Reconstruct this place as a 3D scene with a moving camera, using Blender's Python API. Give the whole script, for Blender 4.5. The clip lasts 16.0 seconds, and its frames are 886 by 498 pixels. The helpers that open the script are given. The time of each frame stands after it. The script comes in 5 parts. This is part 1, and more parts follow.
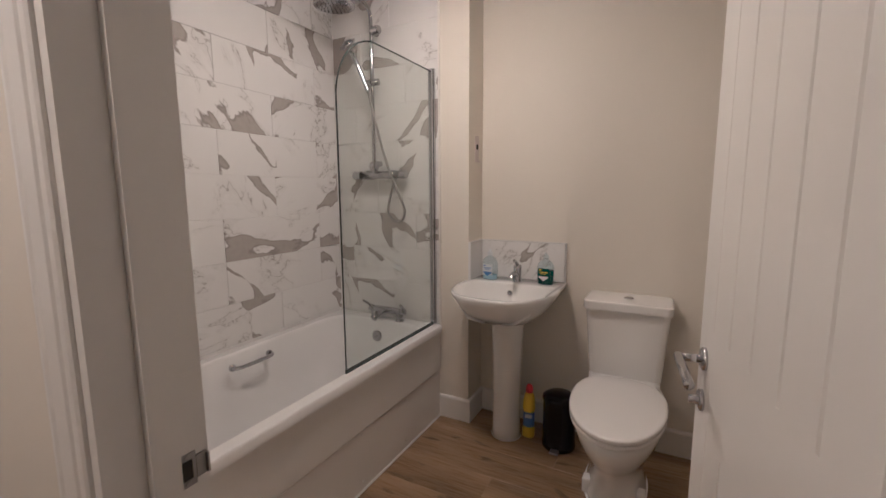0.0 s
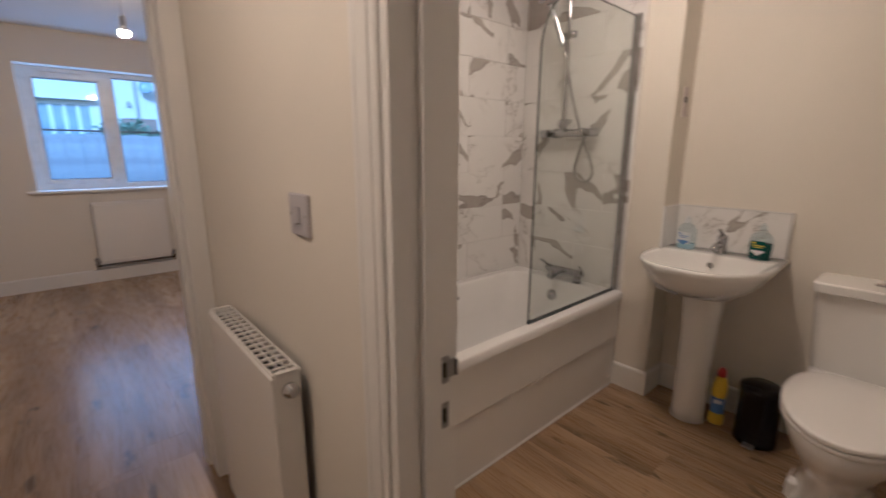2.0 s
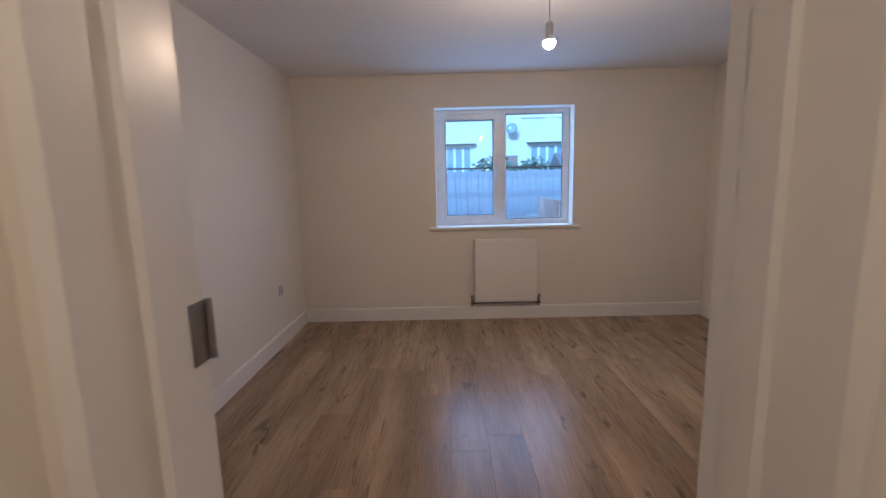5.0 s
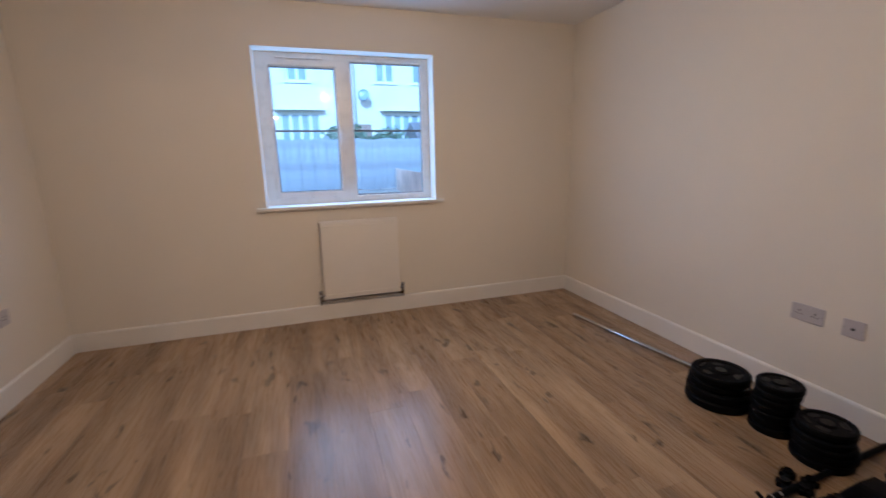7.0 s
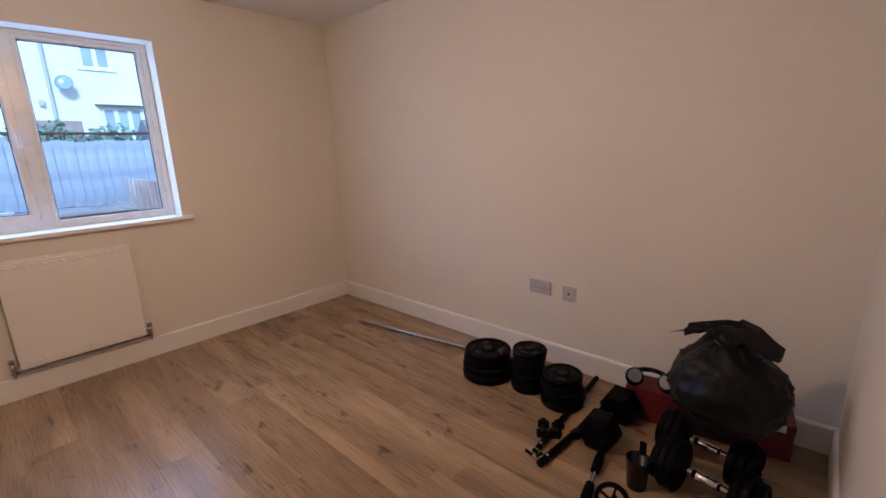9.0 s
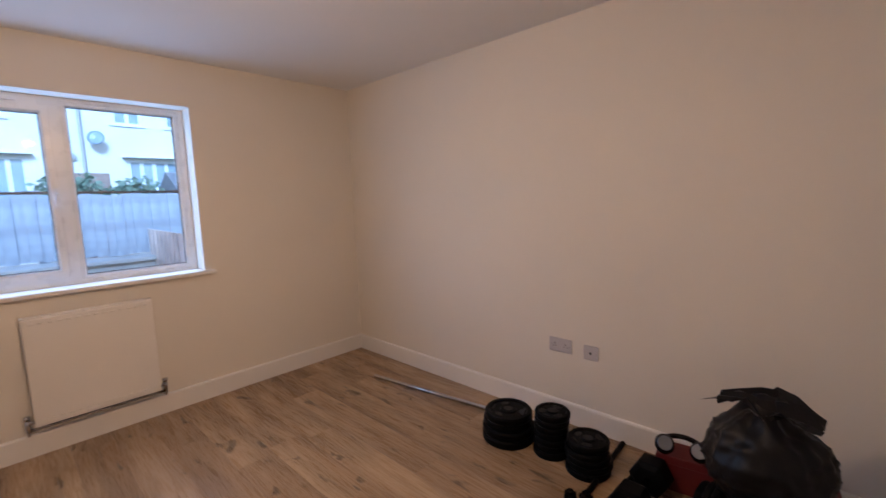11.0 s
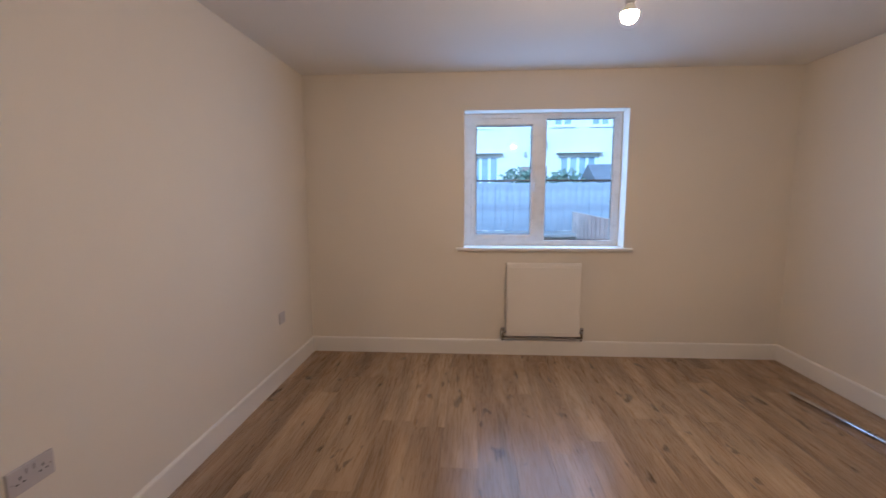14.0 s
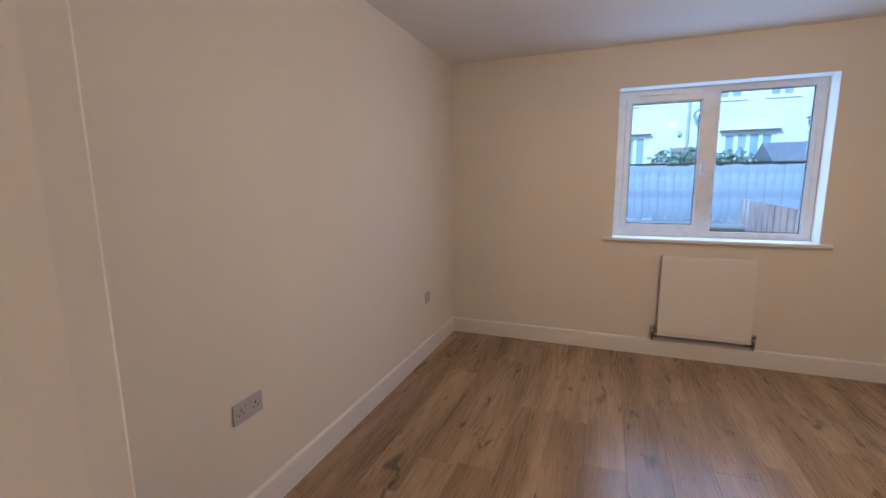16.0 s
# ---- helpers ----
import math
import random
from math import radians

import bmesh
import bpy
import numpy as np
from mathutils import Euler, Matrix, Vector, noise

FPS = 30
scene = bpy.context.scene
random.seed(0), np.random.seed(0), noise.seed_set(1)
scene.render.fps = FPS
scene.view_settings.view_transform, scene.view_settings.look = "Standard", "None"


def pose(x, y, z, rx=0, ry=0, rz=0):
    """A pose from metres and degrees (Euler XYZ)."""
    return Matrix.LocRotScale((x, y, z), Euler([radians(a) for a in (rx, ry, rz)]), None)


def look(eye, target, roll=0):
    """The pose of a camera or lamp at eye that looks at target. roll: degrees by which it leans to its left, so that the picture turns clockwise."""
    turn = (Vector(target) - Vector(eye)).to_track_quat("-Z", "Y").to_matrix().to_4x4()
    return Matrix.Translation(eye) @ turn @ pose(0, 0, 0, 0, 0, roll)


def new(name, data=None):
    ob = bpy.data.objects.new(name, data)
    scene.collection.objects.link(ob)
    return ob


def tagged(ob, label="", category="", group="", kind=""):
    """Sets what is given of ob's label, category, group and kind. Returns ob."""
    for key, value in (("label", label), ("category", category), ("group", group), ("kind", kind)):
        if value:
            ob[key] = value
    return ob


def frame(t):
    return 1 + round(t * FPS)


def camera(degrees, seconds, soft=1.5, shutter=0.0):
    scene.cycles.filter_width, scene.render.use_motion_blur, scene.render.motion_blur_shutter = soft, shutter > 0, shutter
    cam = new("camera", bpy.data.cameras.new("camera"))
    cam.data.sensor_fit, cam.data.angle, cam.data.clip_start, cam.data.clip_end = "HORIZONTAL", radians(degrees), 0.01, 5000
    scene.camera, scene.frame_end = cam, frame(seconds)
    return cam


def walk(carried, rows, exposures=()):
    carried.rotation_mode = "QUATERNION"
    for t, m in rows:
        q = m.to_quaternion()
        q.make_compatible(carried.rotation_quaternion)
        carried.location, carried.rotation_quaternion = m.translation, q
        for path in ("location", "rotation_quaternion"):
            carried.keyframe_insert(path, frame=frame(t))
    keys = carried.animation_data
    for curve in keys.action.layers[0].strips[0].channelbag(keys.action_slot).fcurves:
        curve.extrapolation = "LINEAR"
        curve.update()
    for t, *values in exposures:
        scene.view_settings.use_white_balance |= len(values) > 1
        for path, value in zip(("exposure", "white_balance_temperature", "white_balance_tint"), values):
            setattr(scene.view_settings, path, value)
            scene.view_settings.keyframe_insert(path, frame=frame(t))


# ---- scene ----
cam = camera(92.4, 16.0, shutter=0.4)
PATH = [
    (0, (-1.809, 0.637, 1.31), (-2.729, 2.393, 1.041), -0.3),
    (0.5, (-1.801, 0.605, 1.292), (-2.747, 2.332, 0.941), -0.6),
    (1, (-1.807, 0.582, 1.281), (-2.831, 2.254, 0.886), -0.6),
    (1.5, (-1.828, 0.552, 1.28), (-3.038, 2.087, 0.858), -0.5),
    (2, (-1.876, 0.511, 1.291), (-3.348, 1.792, 0.853), 0.1),
    (2.5, (-2.017, 0.463, 1.311), (-3.743, 1.379, 0.88), 0.1),
    (3, (-2.22, 0.399, 1.335), (-4.094, 0.995, 0.97), -0.2),
    (3.5, (-2.41, 0.361, 1.335), (-4.355, 0.672, 0.99), -0.9),
    (4, (-2.679, 0.36, 1.344), (-4.656, 0.413, 1.042), -1.4),
    (4.2, (-2.776, 0.361, 1.346), (-4.754, 0.329, 1.057), -1.4),
    (6.3, (-3.738, 0.444, 1.338), (-5.698, 0.539, 0.953), -1.1),
    (6.5, (-3.802, 0.457, 1.371), (-5.743, 0.683, 0.947), -1.0),
    (7, (-3.904, 0.535, 1.3), (-5.761, 1.141, 0.869), -1.2),
    (7.5, (-3.959, 0.619, 1.288), (-5.643, 1.592, 0.822), -2.3),
    (8, (-3.978, 0.662, 1.287), (-5.465, 1.903, 0.788), -2.0),
    (8.5, (-3.985, 0.653, 1.314), (-5.332, 2.039, 0.8), -1.3),
    (10.8, (-4.019, 0.631, 1.39), (-5.343, 2.108, 1.131), -2.0),
    (11, (-4.028, 0.599, 1.403), (-5.396, 2.038, 1.162), -1.9),
    (11.5, (-4.019, 0.533, 1.419), (-5.542, 1.811, 1.205), -1.7),
    (12, (-3.956, 0.532, 1.415), (-5.659, 1.562, 1.23), -1.4),
    (12.5, (-3.887, 0.497, 1.405), (-5.724, 1.271, 1.235), -0.7),
    (13, (-3.834, 0.448, 1.398), (-5.766, 0.936, 1.217), -0.3),
    (13.5, (-3.774, 0.385, 1.375), (-5.757, 0.547, 1.171), -0.0),
    (14, (-3.732, 0.328, 1.384), (-5.712, 0.2, 1.133), -0.2),
    (14.5, (-3.718, 0.292, 1.383), (-5.669, -0.054, 1.11), -0.6),
    (15, (-3.719, 0.261, 1.382), (-5.631, -0.244, 1.084), -0.8),
    (15.5, (-3.717, 0.248, 1.384), (-5.593, -0.372, 1.074), -0.9),
    (16, (-3.716, 0.222, 1.388), (-5.56, -0.487, 1.075), -0.5),
]
EXPOSURE = [(0.0, 1.0, 4500, 10), (1.0, 1.0, 4550, 10), (2.2, 0.97, 4800, 10), (4.2, 0.84, 4750, 10), (6.3, 1.35, 5150, 9), (7.0, 1.35, 5150, 9), (8.0, 1.38, 5500, 14), (8.7, 1.38, 5650, 17), (11.5, 1.36, 5600, 16), (13.0, 1.31, 5300, 10), (16.0, 1.31, 5300, 10)]
walk(cam, [(t, look(eye, target, roll)) for t, eye, target, roll in PATH], EXPOSURE)

# ---- world, lights ----
world = bpy.data.worlds.new("sky")
scene.world = world
world.use_nodes = True
wn = world.node_tree.nodes
sky = wn.new("ShaderNodeTexSky")
sky.sky_type = 'NISHITA'
sky.sun_disc = False
sky.sun_elevation = radians(42)
sky.sun_rotation = radians(250)
world.node_tree.links.new(sky.outputs[0], wn["Background"].inputs[0])
wn["Background"].inputs[1].default_value = 0.15


def lamp(name, kind, m, power, colour, **kw):
    d = bpy.data.lights.new(name, kind)
    d.energy, d.color = power, colour
    if "size" in kw:
        d.shape, d.size, d.size_y = 'RECTANGLE', kw["size"], kw.get("size_y", kw["size"])
    ob = new(name, d)
    ob.matrix_world = m
    return ob


WARM = (1.0, 0.675, 0.405)
AMBER = (1.0, 0.640, 0.350)
BEDROOM_BULB, HALL_BULB, BATH_DOME = 550.0, 305.0, 37.0
lamp("window_daylight", 'AREA', pose(-7.478, 0.940, 1.508, 0, -90, 0), 3.5, (0.42, 0.66, 1.0), size=1.125, size_y=1.315)
sun = lamp("sun", 'SUN', pose(0, 0, 10, 62, 0, 70), 2.3, (0.50, 0.74, 1.0))
sun.data.angle = radians(15)

# ---- small mesh tools ----
def link_mesh(name, bm, mat, parent=None, smooth=False):
    me = bpy.data.meshes.new(name)
    bmesh.ops.recalc_face_normals(bm, faces=bm.faces)
    if smooth:
        for fc in bm.faces:
            fc.smooth = True
    bm.to_mesh(me)
    bm.free()
    if mat is not None:
        me.materials.append(mat)
    ob = new(name, me)
    if parent is not None:
        ob.parent = parent
    return ob


def part(name, bm, mat, parent, label="", smooth=False):
    ob = link_mesh(name, bm, mat, parent, smooth)
    if label:
        ob["label"] = label
    return ob


def base(name, m, label, category, group=""):
    ob = new(name)
    ob.empty_display_size = 0.05
    ob.matrix_world = m
    return tagged(ob, label, category, group)


def box(x0, x1, y0, y1, z0, z1, bevel=0.0, seg=2, bm=None, m=None):
    b = bmesh.new()
    mm = Matrix.LocRotScale(((x0 + x1) / 2, (y0 + y1) / 2, (z0 + z1) / 2), None, (abs(x1 - x0), abs(y1 - y0), abs(z1 - z0)))
    bmesh.ops.create_cube(b, size=1, matrix=mm)
    if bevel > 0:
        bmesh.ops.bevel(b, geom=b.edges[:], offset=bevel, segments=seg, profile=0.5, affect='EDGES')
    if m is not None:
        b.transform(m)
    if bm is None:
        return b
    return merge(bm, b)


def merge(bm, b):
    tmp = bpy.data.meshes.new("tmp")
    b.to_mesh(tmp)
    b.free()
    bm.from_mesh(tmp)
    bpy.data.meshes.remove(tmp)
    return bm


def lathe(profile, seg=32, m=None, bm=None, sx=1.0, sy=1.0, caps=True):
    """A turned shape about z from (radius, z) pairs."""
    b = bmesh.new()
    rings = []
    for r, z in profile:
        if r < 1e-5:
            rings.append([b.verts.new((0, 0, z))])
        else:
            rings.append([b.verts.new((r * sx * math.cos(2 * math.pi * i / seg), r * sy * math.sin(2 * math.pi * i / seg), z)) for i in range(seg)])
    for a, c in zip(rings, rings[1:]):
        for i in range(seg):
            j = (i + 1) % seg
            if len(a) == 1 and len(c) == 1:
                continue
            if len(a) == 1:
                b.faces.new((a[0], c[i], c[j]))
            elif len(c) == 1:
                b.faces.new((a[i], a[j], c[0]))
            else:
                b.faces.new((a[i], a[j], c[j], c[i]))
    for ring in (rings[0], rings[-1]):
        if len(ring) > 2 and caps:
            b.faces.new(ring)
    if m is not None:
        b.transform(m)
    return b if bm is None else merge(bm, b)


def rod(p, q, r, seg=16, bm=None, r2=None):
    p, q = Vector(p), Vector(q)
    d = q - p
    m = Matrix.Translation(p) @ d.to_track_quat('Z', 'Y').to_matrix().to_4x4()
    return lathe([(r, 0), (r if r2 is None else r2, d.length)], seg, m, bm)


def tube(points, r, seg=12, steps=8, bm=None):
    """A round tube along a smooth line through the points."""
    pts = [Vector(p) for p in points]
    line = []
    for i in range(len(pts) - 1):
        p0, p1, p2, p3 = pts[max(i - 1, 0)], pts[i], pts[i + 1], pts[min(i + 2, len(pts) - 1)]
        for k in range(steps):
            t = k / steps
            line.append(0.5 * (2 * p1 + (p2 - p0) * t + (2 * p0 - 5 * p1 + 4 * p2 - p3) * t * t + (3 * p1 - p0 - 3 * p2 + p3) * t ** 3))
    line.append(pts[-1])
    b = bmesh.new()
    rings, side = [], None
    for i, p in enumerate(line):
        d = (line[min(i + 1, len(line) - 1)] - line[max(i - 1, 0)]).normalized()
        if side is None:
            side = d.orthogonal().normalized()
        side = (side - d * side.dot(d)).normalized()
        up = d.cross(side)
        rings.append([b.verts.new(p + r * (math.cos(2 * math.pi * k / seg) * side + math.sin(2 * math.pi * k / seg) * up)) for k in range(seg)])
    for a, c in zip(rings, rings[1:]):
        for k in range(seg):
            b.faces.new((a[k], a[(k + 1) % seg], c[(k + 1) % seg], c[k]))
    b.faces.new(rings[0]), b.faces.new(rings[-1])
    return b if bm is None else merge(bm, b)


def loft(loops, close_start=True, close_end=True):
    """A skin over a row of closed loops with equal numbers of points."""
    b = bmesh.new()
    rings = [[b.verts.new(p) for p in lp] for lp in loops]
    n = len(rings[0])
    for a, c in zip(rings, rings[1:]):
        for k in range(n):
            b.faces.new((a[k], a[(k + 1) % n], c[(k + 1) % n], c[k]))
    if close_start:
        b.faces.new(rings[0])
    if close_end:
        b.faces.new(rings[-1])
    return b


def extrude_profile(profile, p, q, up=(0, 0, 1), out=None):
    """A moulding: (out, up) profile swept from p to q."""
    p, q, up = Vector(p), Vector(q), Vector(up)
    out = Vector(out)
    return loft([[s + out * a + up * c for a, c in profile] for s in (p, q)])


def prism(points, z0, z1, bevel=0.0):
    b = bmesh.new()
    fc = b.faces.new([b.verts.new((x, y, z0)) for x, y in points])
    r = bmesh.ops.extrude_face_region(b, geom=[fc])
    for v in r["geom"]:
        if isinstance(v, bmesh.types.BMVert):
            v.co.z = z1
    if bevel:
        bmesh.ops.bevel(b, geom=b.edges[:], offset=bevel, segments=2, profile=0.5, affect='EDGES')
    return b

# ---- materials ----
def material(name, colour, rough=0.5, metal=0.0, var=0.04, scale=6.0, bump=0.0, bump_scale=120.0, coat=0.0, spec=0.5):
    mat = bpy.data.materials.new(name)
    mat.use_nodes = True
    nt = mat.node_tree
    bs = nt.nodes["Principled BSDF"]
    bs.inputs["Roughness"].default_value = rough
    bs.inputs["Metallic"].default_value = metal
    bs.inputs["Coat Weight"].default_value = coat
    bs.inputs["Specular IOR Level"].default_value = spec
    co = nt.nodes.new("ShaderNodeTexCoord")
    n1 = nt.nodes.new("ShaderNodeTexNoise")
    n1.inputs["Scale"].default_value, n1.inputs["Detail"].default_value = scale, 4
    nt.links.new(co.outputs["Object"], n1.inputs["Vector"])
    ramp = nt.nodes.new("ShaderNodeMapRange")
    ramp.inputs["To Min"].default_value, ramp.inputs["To Max"].default_value = 1 - var, 1 + var
    ramp.inputs["From Min"].default_value, ramp.inputs["From Max"].default_value = 0.3, 0.7
    nt.links.new(n1.outputs["Fac"], ramp.inputs["Value"])
    mul = nt.nodes.new("ShaderNodeVectorMath")
    mul.operation = 'SCALE'
    mul.inputs[0].default_value = colour
    nt.links.new(ramp.outputs[0], mul.inputs["Scale"])
    nt.links.new(mul.outputs[0], bs.inputs["Base Color"])
    rr = nt.nodes.new("ShaderNodeMapRange")
    rr.inputs["To Min"].default_value, rr.inputs["To Max"].default_value = max(rough - 0.06, 0.02), min(rough + 0.06, 1)
    n2 = nt.nodes.new("ShaderNodeTexNoise")
    n2.inputs["Scale"].default_value, n2.inputs["Detail"].default_value = scale * 4, 3
    nt.links.new(co.outputs["Object"], n2.inputs["Vector"])
    nt.links.new(n2.outputs["Fac"], rr.inputs["Value"])
    nt.links.new(rr.outputs[0], bs.inputs["Roughness"])
    if bump:
        n3 = nt.nodes.new("ShaderNodeTexNoise")
        n3.inputs["Scale"].default_value, n3.inputs["Detail"].default_value = bump_scale, 3
        nt.links.new(co.outputs["Object"], n3.inputs["Vector"])
        bp = nt.nodes.new("ShaderNodeBump")
        bp.inputs["Strength"].default_value, bp.inputs["Distance"].default_value = bump, 0.002
        nt.links.new(n3.outputs["Fac"], bp.inputs["Height"])
        nt.links.new(bp.outputs[0], bs.inputs["Normal"])
    return mat


PAINT = material("wall_paint", (0.76, 0.713, 0.632), 0.75, var=0.02, scale=1.2, bump=0.25, bump_scale=220)
CEIL = material("ceiling_paint", (0.80, 0.79, 0.77), 0.9, var=0.02, scale=1.0, bump=0.25, bump_scale=180)
GLOSS = material("white_gloss_paint", (0.80, 0.78, 0.745), 0.32, var=0.02, scale=3, bump=0.08, bump_scale=60)
RADW = material("white_enamel", (0.79, 0.76, 0.71), 0.3, var=0.015, scale=3)
CERAMIC = material("white_ceramic", (0.80, 0.79, 0.77), 0.08, var=0.01, scale=2, coat=0.5)
ACRYLIC = material("white_acrylic", (0.80, 0.79, 0.78), 0.16, var=0.012, scale=2)
PANEL = material("bath_panel_plastic", (0.78, 0.76, 0.73), 0.34, var=0.015, scale=2)
CHROME = material("chrome", (0.50, 0.50, 0.515), 0.10, 1.0, var=0.03, scale=20)
STEEL = material("brushed_steel", (0.34, 0.33, 0.32), 0.38, 1.0, var=0.06, scale=40)
SOCKETW = material("socket_plastic", (0.50, 0.475, 0.49), 0.35, var=0.01, scale=10)
PLASTIC = material("white_plastic", (0.74, 0.73, 0.72), 0.35, var=0.01, scale=10)
GREYPL = material("grey_plastic", (0.45, 0.44, 0.44), 0.4, var=0.02, scale=10)
UPVC = material("upvc_white", (0.81, 0.85, 0.90), 0.28, var=0.012, scale=3)
BLACK = material("black_rubber", (0.003, 0.003, 0.0034), 0.5, var=0.25, scale=12, bump=0.3, bump_scale=200, spec=0.06)
BLACKG = material("black_gloss_plastic", (0.005, 0.005, 0.006), 0.2, var=0.2, scale=10, spec=0.25)
LEADBAR = material("grey_glazing_bar", (0.16, 0.17, 0.19), 0.4, var=0.03)
DARK = material("dark_slot", (0.02, 0.02, 0.02), 0.7, var=0.1, scale=30)
BAG = material("black_bin_liner", (0.006, 0.006, 0.007), 0.36, var=0.15, scale=8, bump=0.25, bump_scale=45, spec=0.20)
RED = material("red_card", (0.13, 0.012, 0.014), 0.5, var=0.08, scale=9)


def wood_material():
    mat = bpy.data.materials.new("oak_laminate")
    mat.use_nodes = True
    nt = mat.node_tree
    N, L = nt.nodes, nt.links
    bs = N["Principled BSDF"]
    co, info = N.new("ShaderNodeTexCoord"), N.new("ShaderNodeObjectInfo")
    off = N.new("ShaderNodeVectorMath")
    off.operation = 'SCALE'
    off.inputs[0].default_value = (37.0, 91.0, 53.0)
    L.new(info.outputs["Random"], off.inputs["Scale"])
    add = N.new("ShaderNodeVectorMath")
    L.new(co.outputs["Object"], add.inputs[0]), L.new(off.outputs[0], add.inputs[1])

    def noise_at(sx, sy, detail=4, rough=0.55, dist=0.0):
        m = N.new("ShaderNodeMapping")
        m.inputs["Scale"].default_value = (sx, sy, 1)
        L.new(add.outputs[0], m.inputs["Vector"])
        n = N.new("ShaderNodeTexNoise")
        n.inputs["Scale"].default_value, n.inputs["Detail"].default_value = 1.0, detail
        n.inputs["Roughness"].default_value, n.inputs["Distortion"].default_value = rough, dist
        L.new(m.outputs[0], n.inputs["Vector"])
        return n.outputs["Fac"]
    broad = noise_at(0.5, 4.5, 1, 0.4, 0.0)
    flame = noise_at(2.0, 13.0, 1, 0.4, 0.15)
    grain = noise_at(6, 280, 3, 0.5, 0.1)
    knot = noise_at(5.0, 13, 3, 0.5, 0.5)

    def rng(v, a, b, c, d):
        n = N.new("ShaderNodeMapRange")
        n.inputs["From Min"].default_value, n.inputs["From Max"].default_value = a, b
        n.inputs["To Min"].default_value, n.inputs["To Max"].default_value = c, d
        L.new(v, n.inputs["Value"])
        return n.outputs[0]
    r1 = N.new("ShaderNodeValToRGB")
    e = r1.color_ramp.elements
    e[0].position, e[0].color = 0.30, (0.238, 0.154, 0.084, 1)
    e[1].position, e[1].color = 0.68, (0.385, 0.265, 0.153, 1)
    k = e.new(0.5)
    k.color = (0.310, 0.205, 0.115, 1)
    L.new(broad, r1.inputs[0])
    col = r1.outputs[0]
    for f in (rng(flame, 0.30, 0.62, 0.76, 1.08), rng(grain, 0.3, 0.7, 0.975, 1.02), rng(knot, 0.635, 0.71, 1.0, 0.42),
              rng(info.outputs["Random"], 0.0, 1.0, 0.95, 1.05)):
        s = N.new("ShaderNodeVectorMath")
        s.operation = 'SCALE'
        L.new(col, s.inputs[0]), L.new(f, s.inputs["Scale"])
        col = s.outputs[0]
    L.new(col, bs.inputs["Base Color"])
    L.new(rng(grain, 0.3, 0.7, 0.25, 0.31), bs.inputs["Roughness"])
    bp = N.new("ShaderNodeBump")
    bp.inputs["Strength"].default_value, bp.inputs["Distance"].default_value = 0.015, 0.001
    L.new(grain, bp.inputs["Height"]), L.new(bp.outputs[0], bs.inputs["Normal"])
    return mat


WOOD = wood_material()
PLANK_Y0 = 0.765


def glass_material(name, colour, rough=0.0, alpha_mix=0.12, tint=(1, 1, 1)):
    """Thin clear pane: mostly straight through, with a mirror share by Fresnel."""
    mat = bpy.data.materials.new(name)
    mat.use_nodes = True
    nt = mat.node_tree
    N, L = nt.nodes, nt.links
    N.remove(N["Principled BSDF"])
    tr, gl, fr, mx = N.new("ShaderNodeBsdfTransparent"), N.new("ShaderNodeBsdfGlossy"), N.new("ShaderNodeLayerWeight"), N.new("ShaderNodeMixShader")
    tr.inputs[0].default_value = (*colour, 1)
    gl.inputs["Roughness"].default_value = rough
    pw, sc, ad = N.new("ShaderNodeMath"), N.new("ShaderNodeMath"), N.new("ShaderNodeMath")
    pw.operation, sc.operation = 'POWER', 'MULTIPLY'
    pw.inputs[1].default_value, sc.inputs[1].default_value, ad.inputs[1].default_value = 4.0, 0.9, 0.03
    L.new(fr.outputs["Facing"], pw.inputs[0]), L.new(pw.outputs[0], sc.inputs[0]), L.new(sc.outputs[0], ad.inputs[0])
    L.new(ad.outputs[0], mx.inputs[0]), L.new(tr.outputs[0], mx.inputs[1]), L.new(gl.outputs[0], mx.inputs[2])
    L.new(mx.outputs[0], N["Material Output"].inputs[0])
    return mat


PANE = glass_material("window_glass", (0.95, 0.97, 0.98))
SCREEN = glass_material("screen_glass", (0.93, 0.95, 0.94))
CLEARP = glass_material("clear_plastic", (0.88, 0.93, 0.95), 0.08)
EDGEG = material("glass_edge", (0.03, 0.04, 0.04), 0.2, var=0.05)


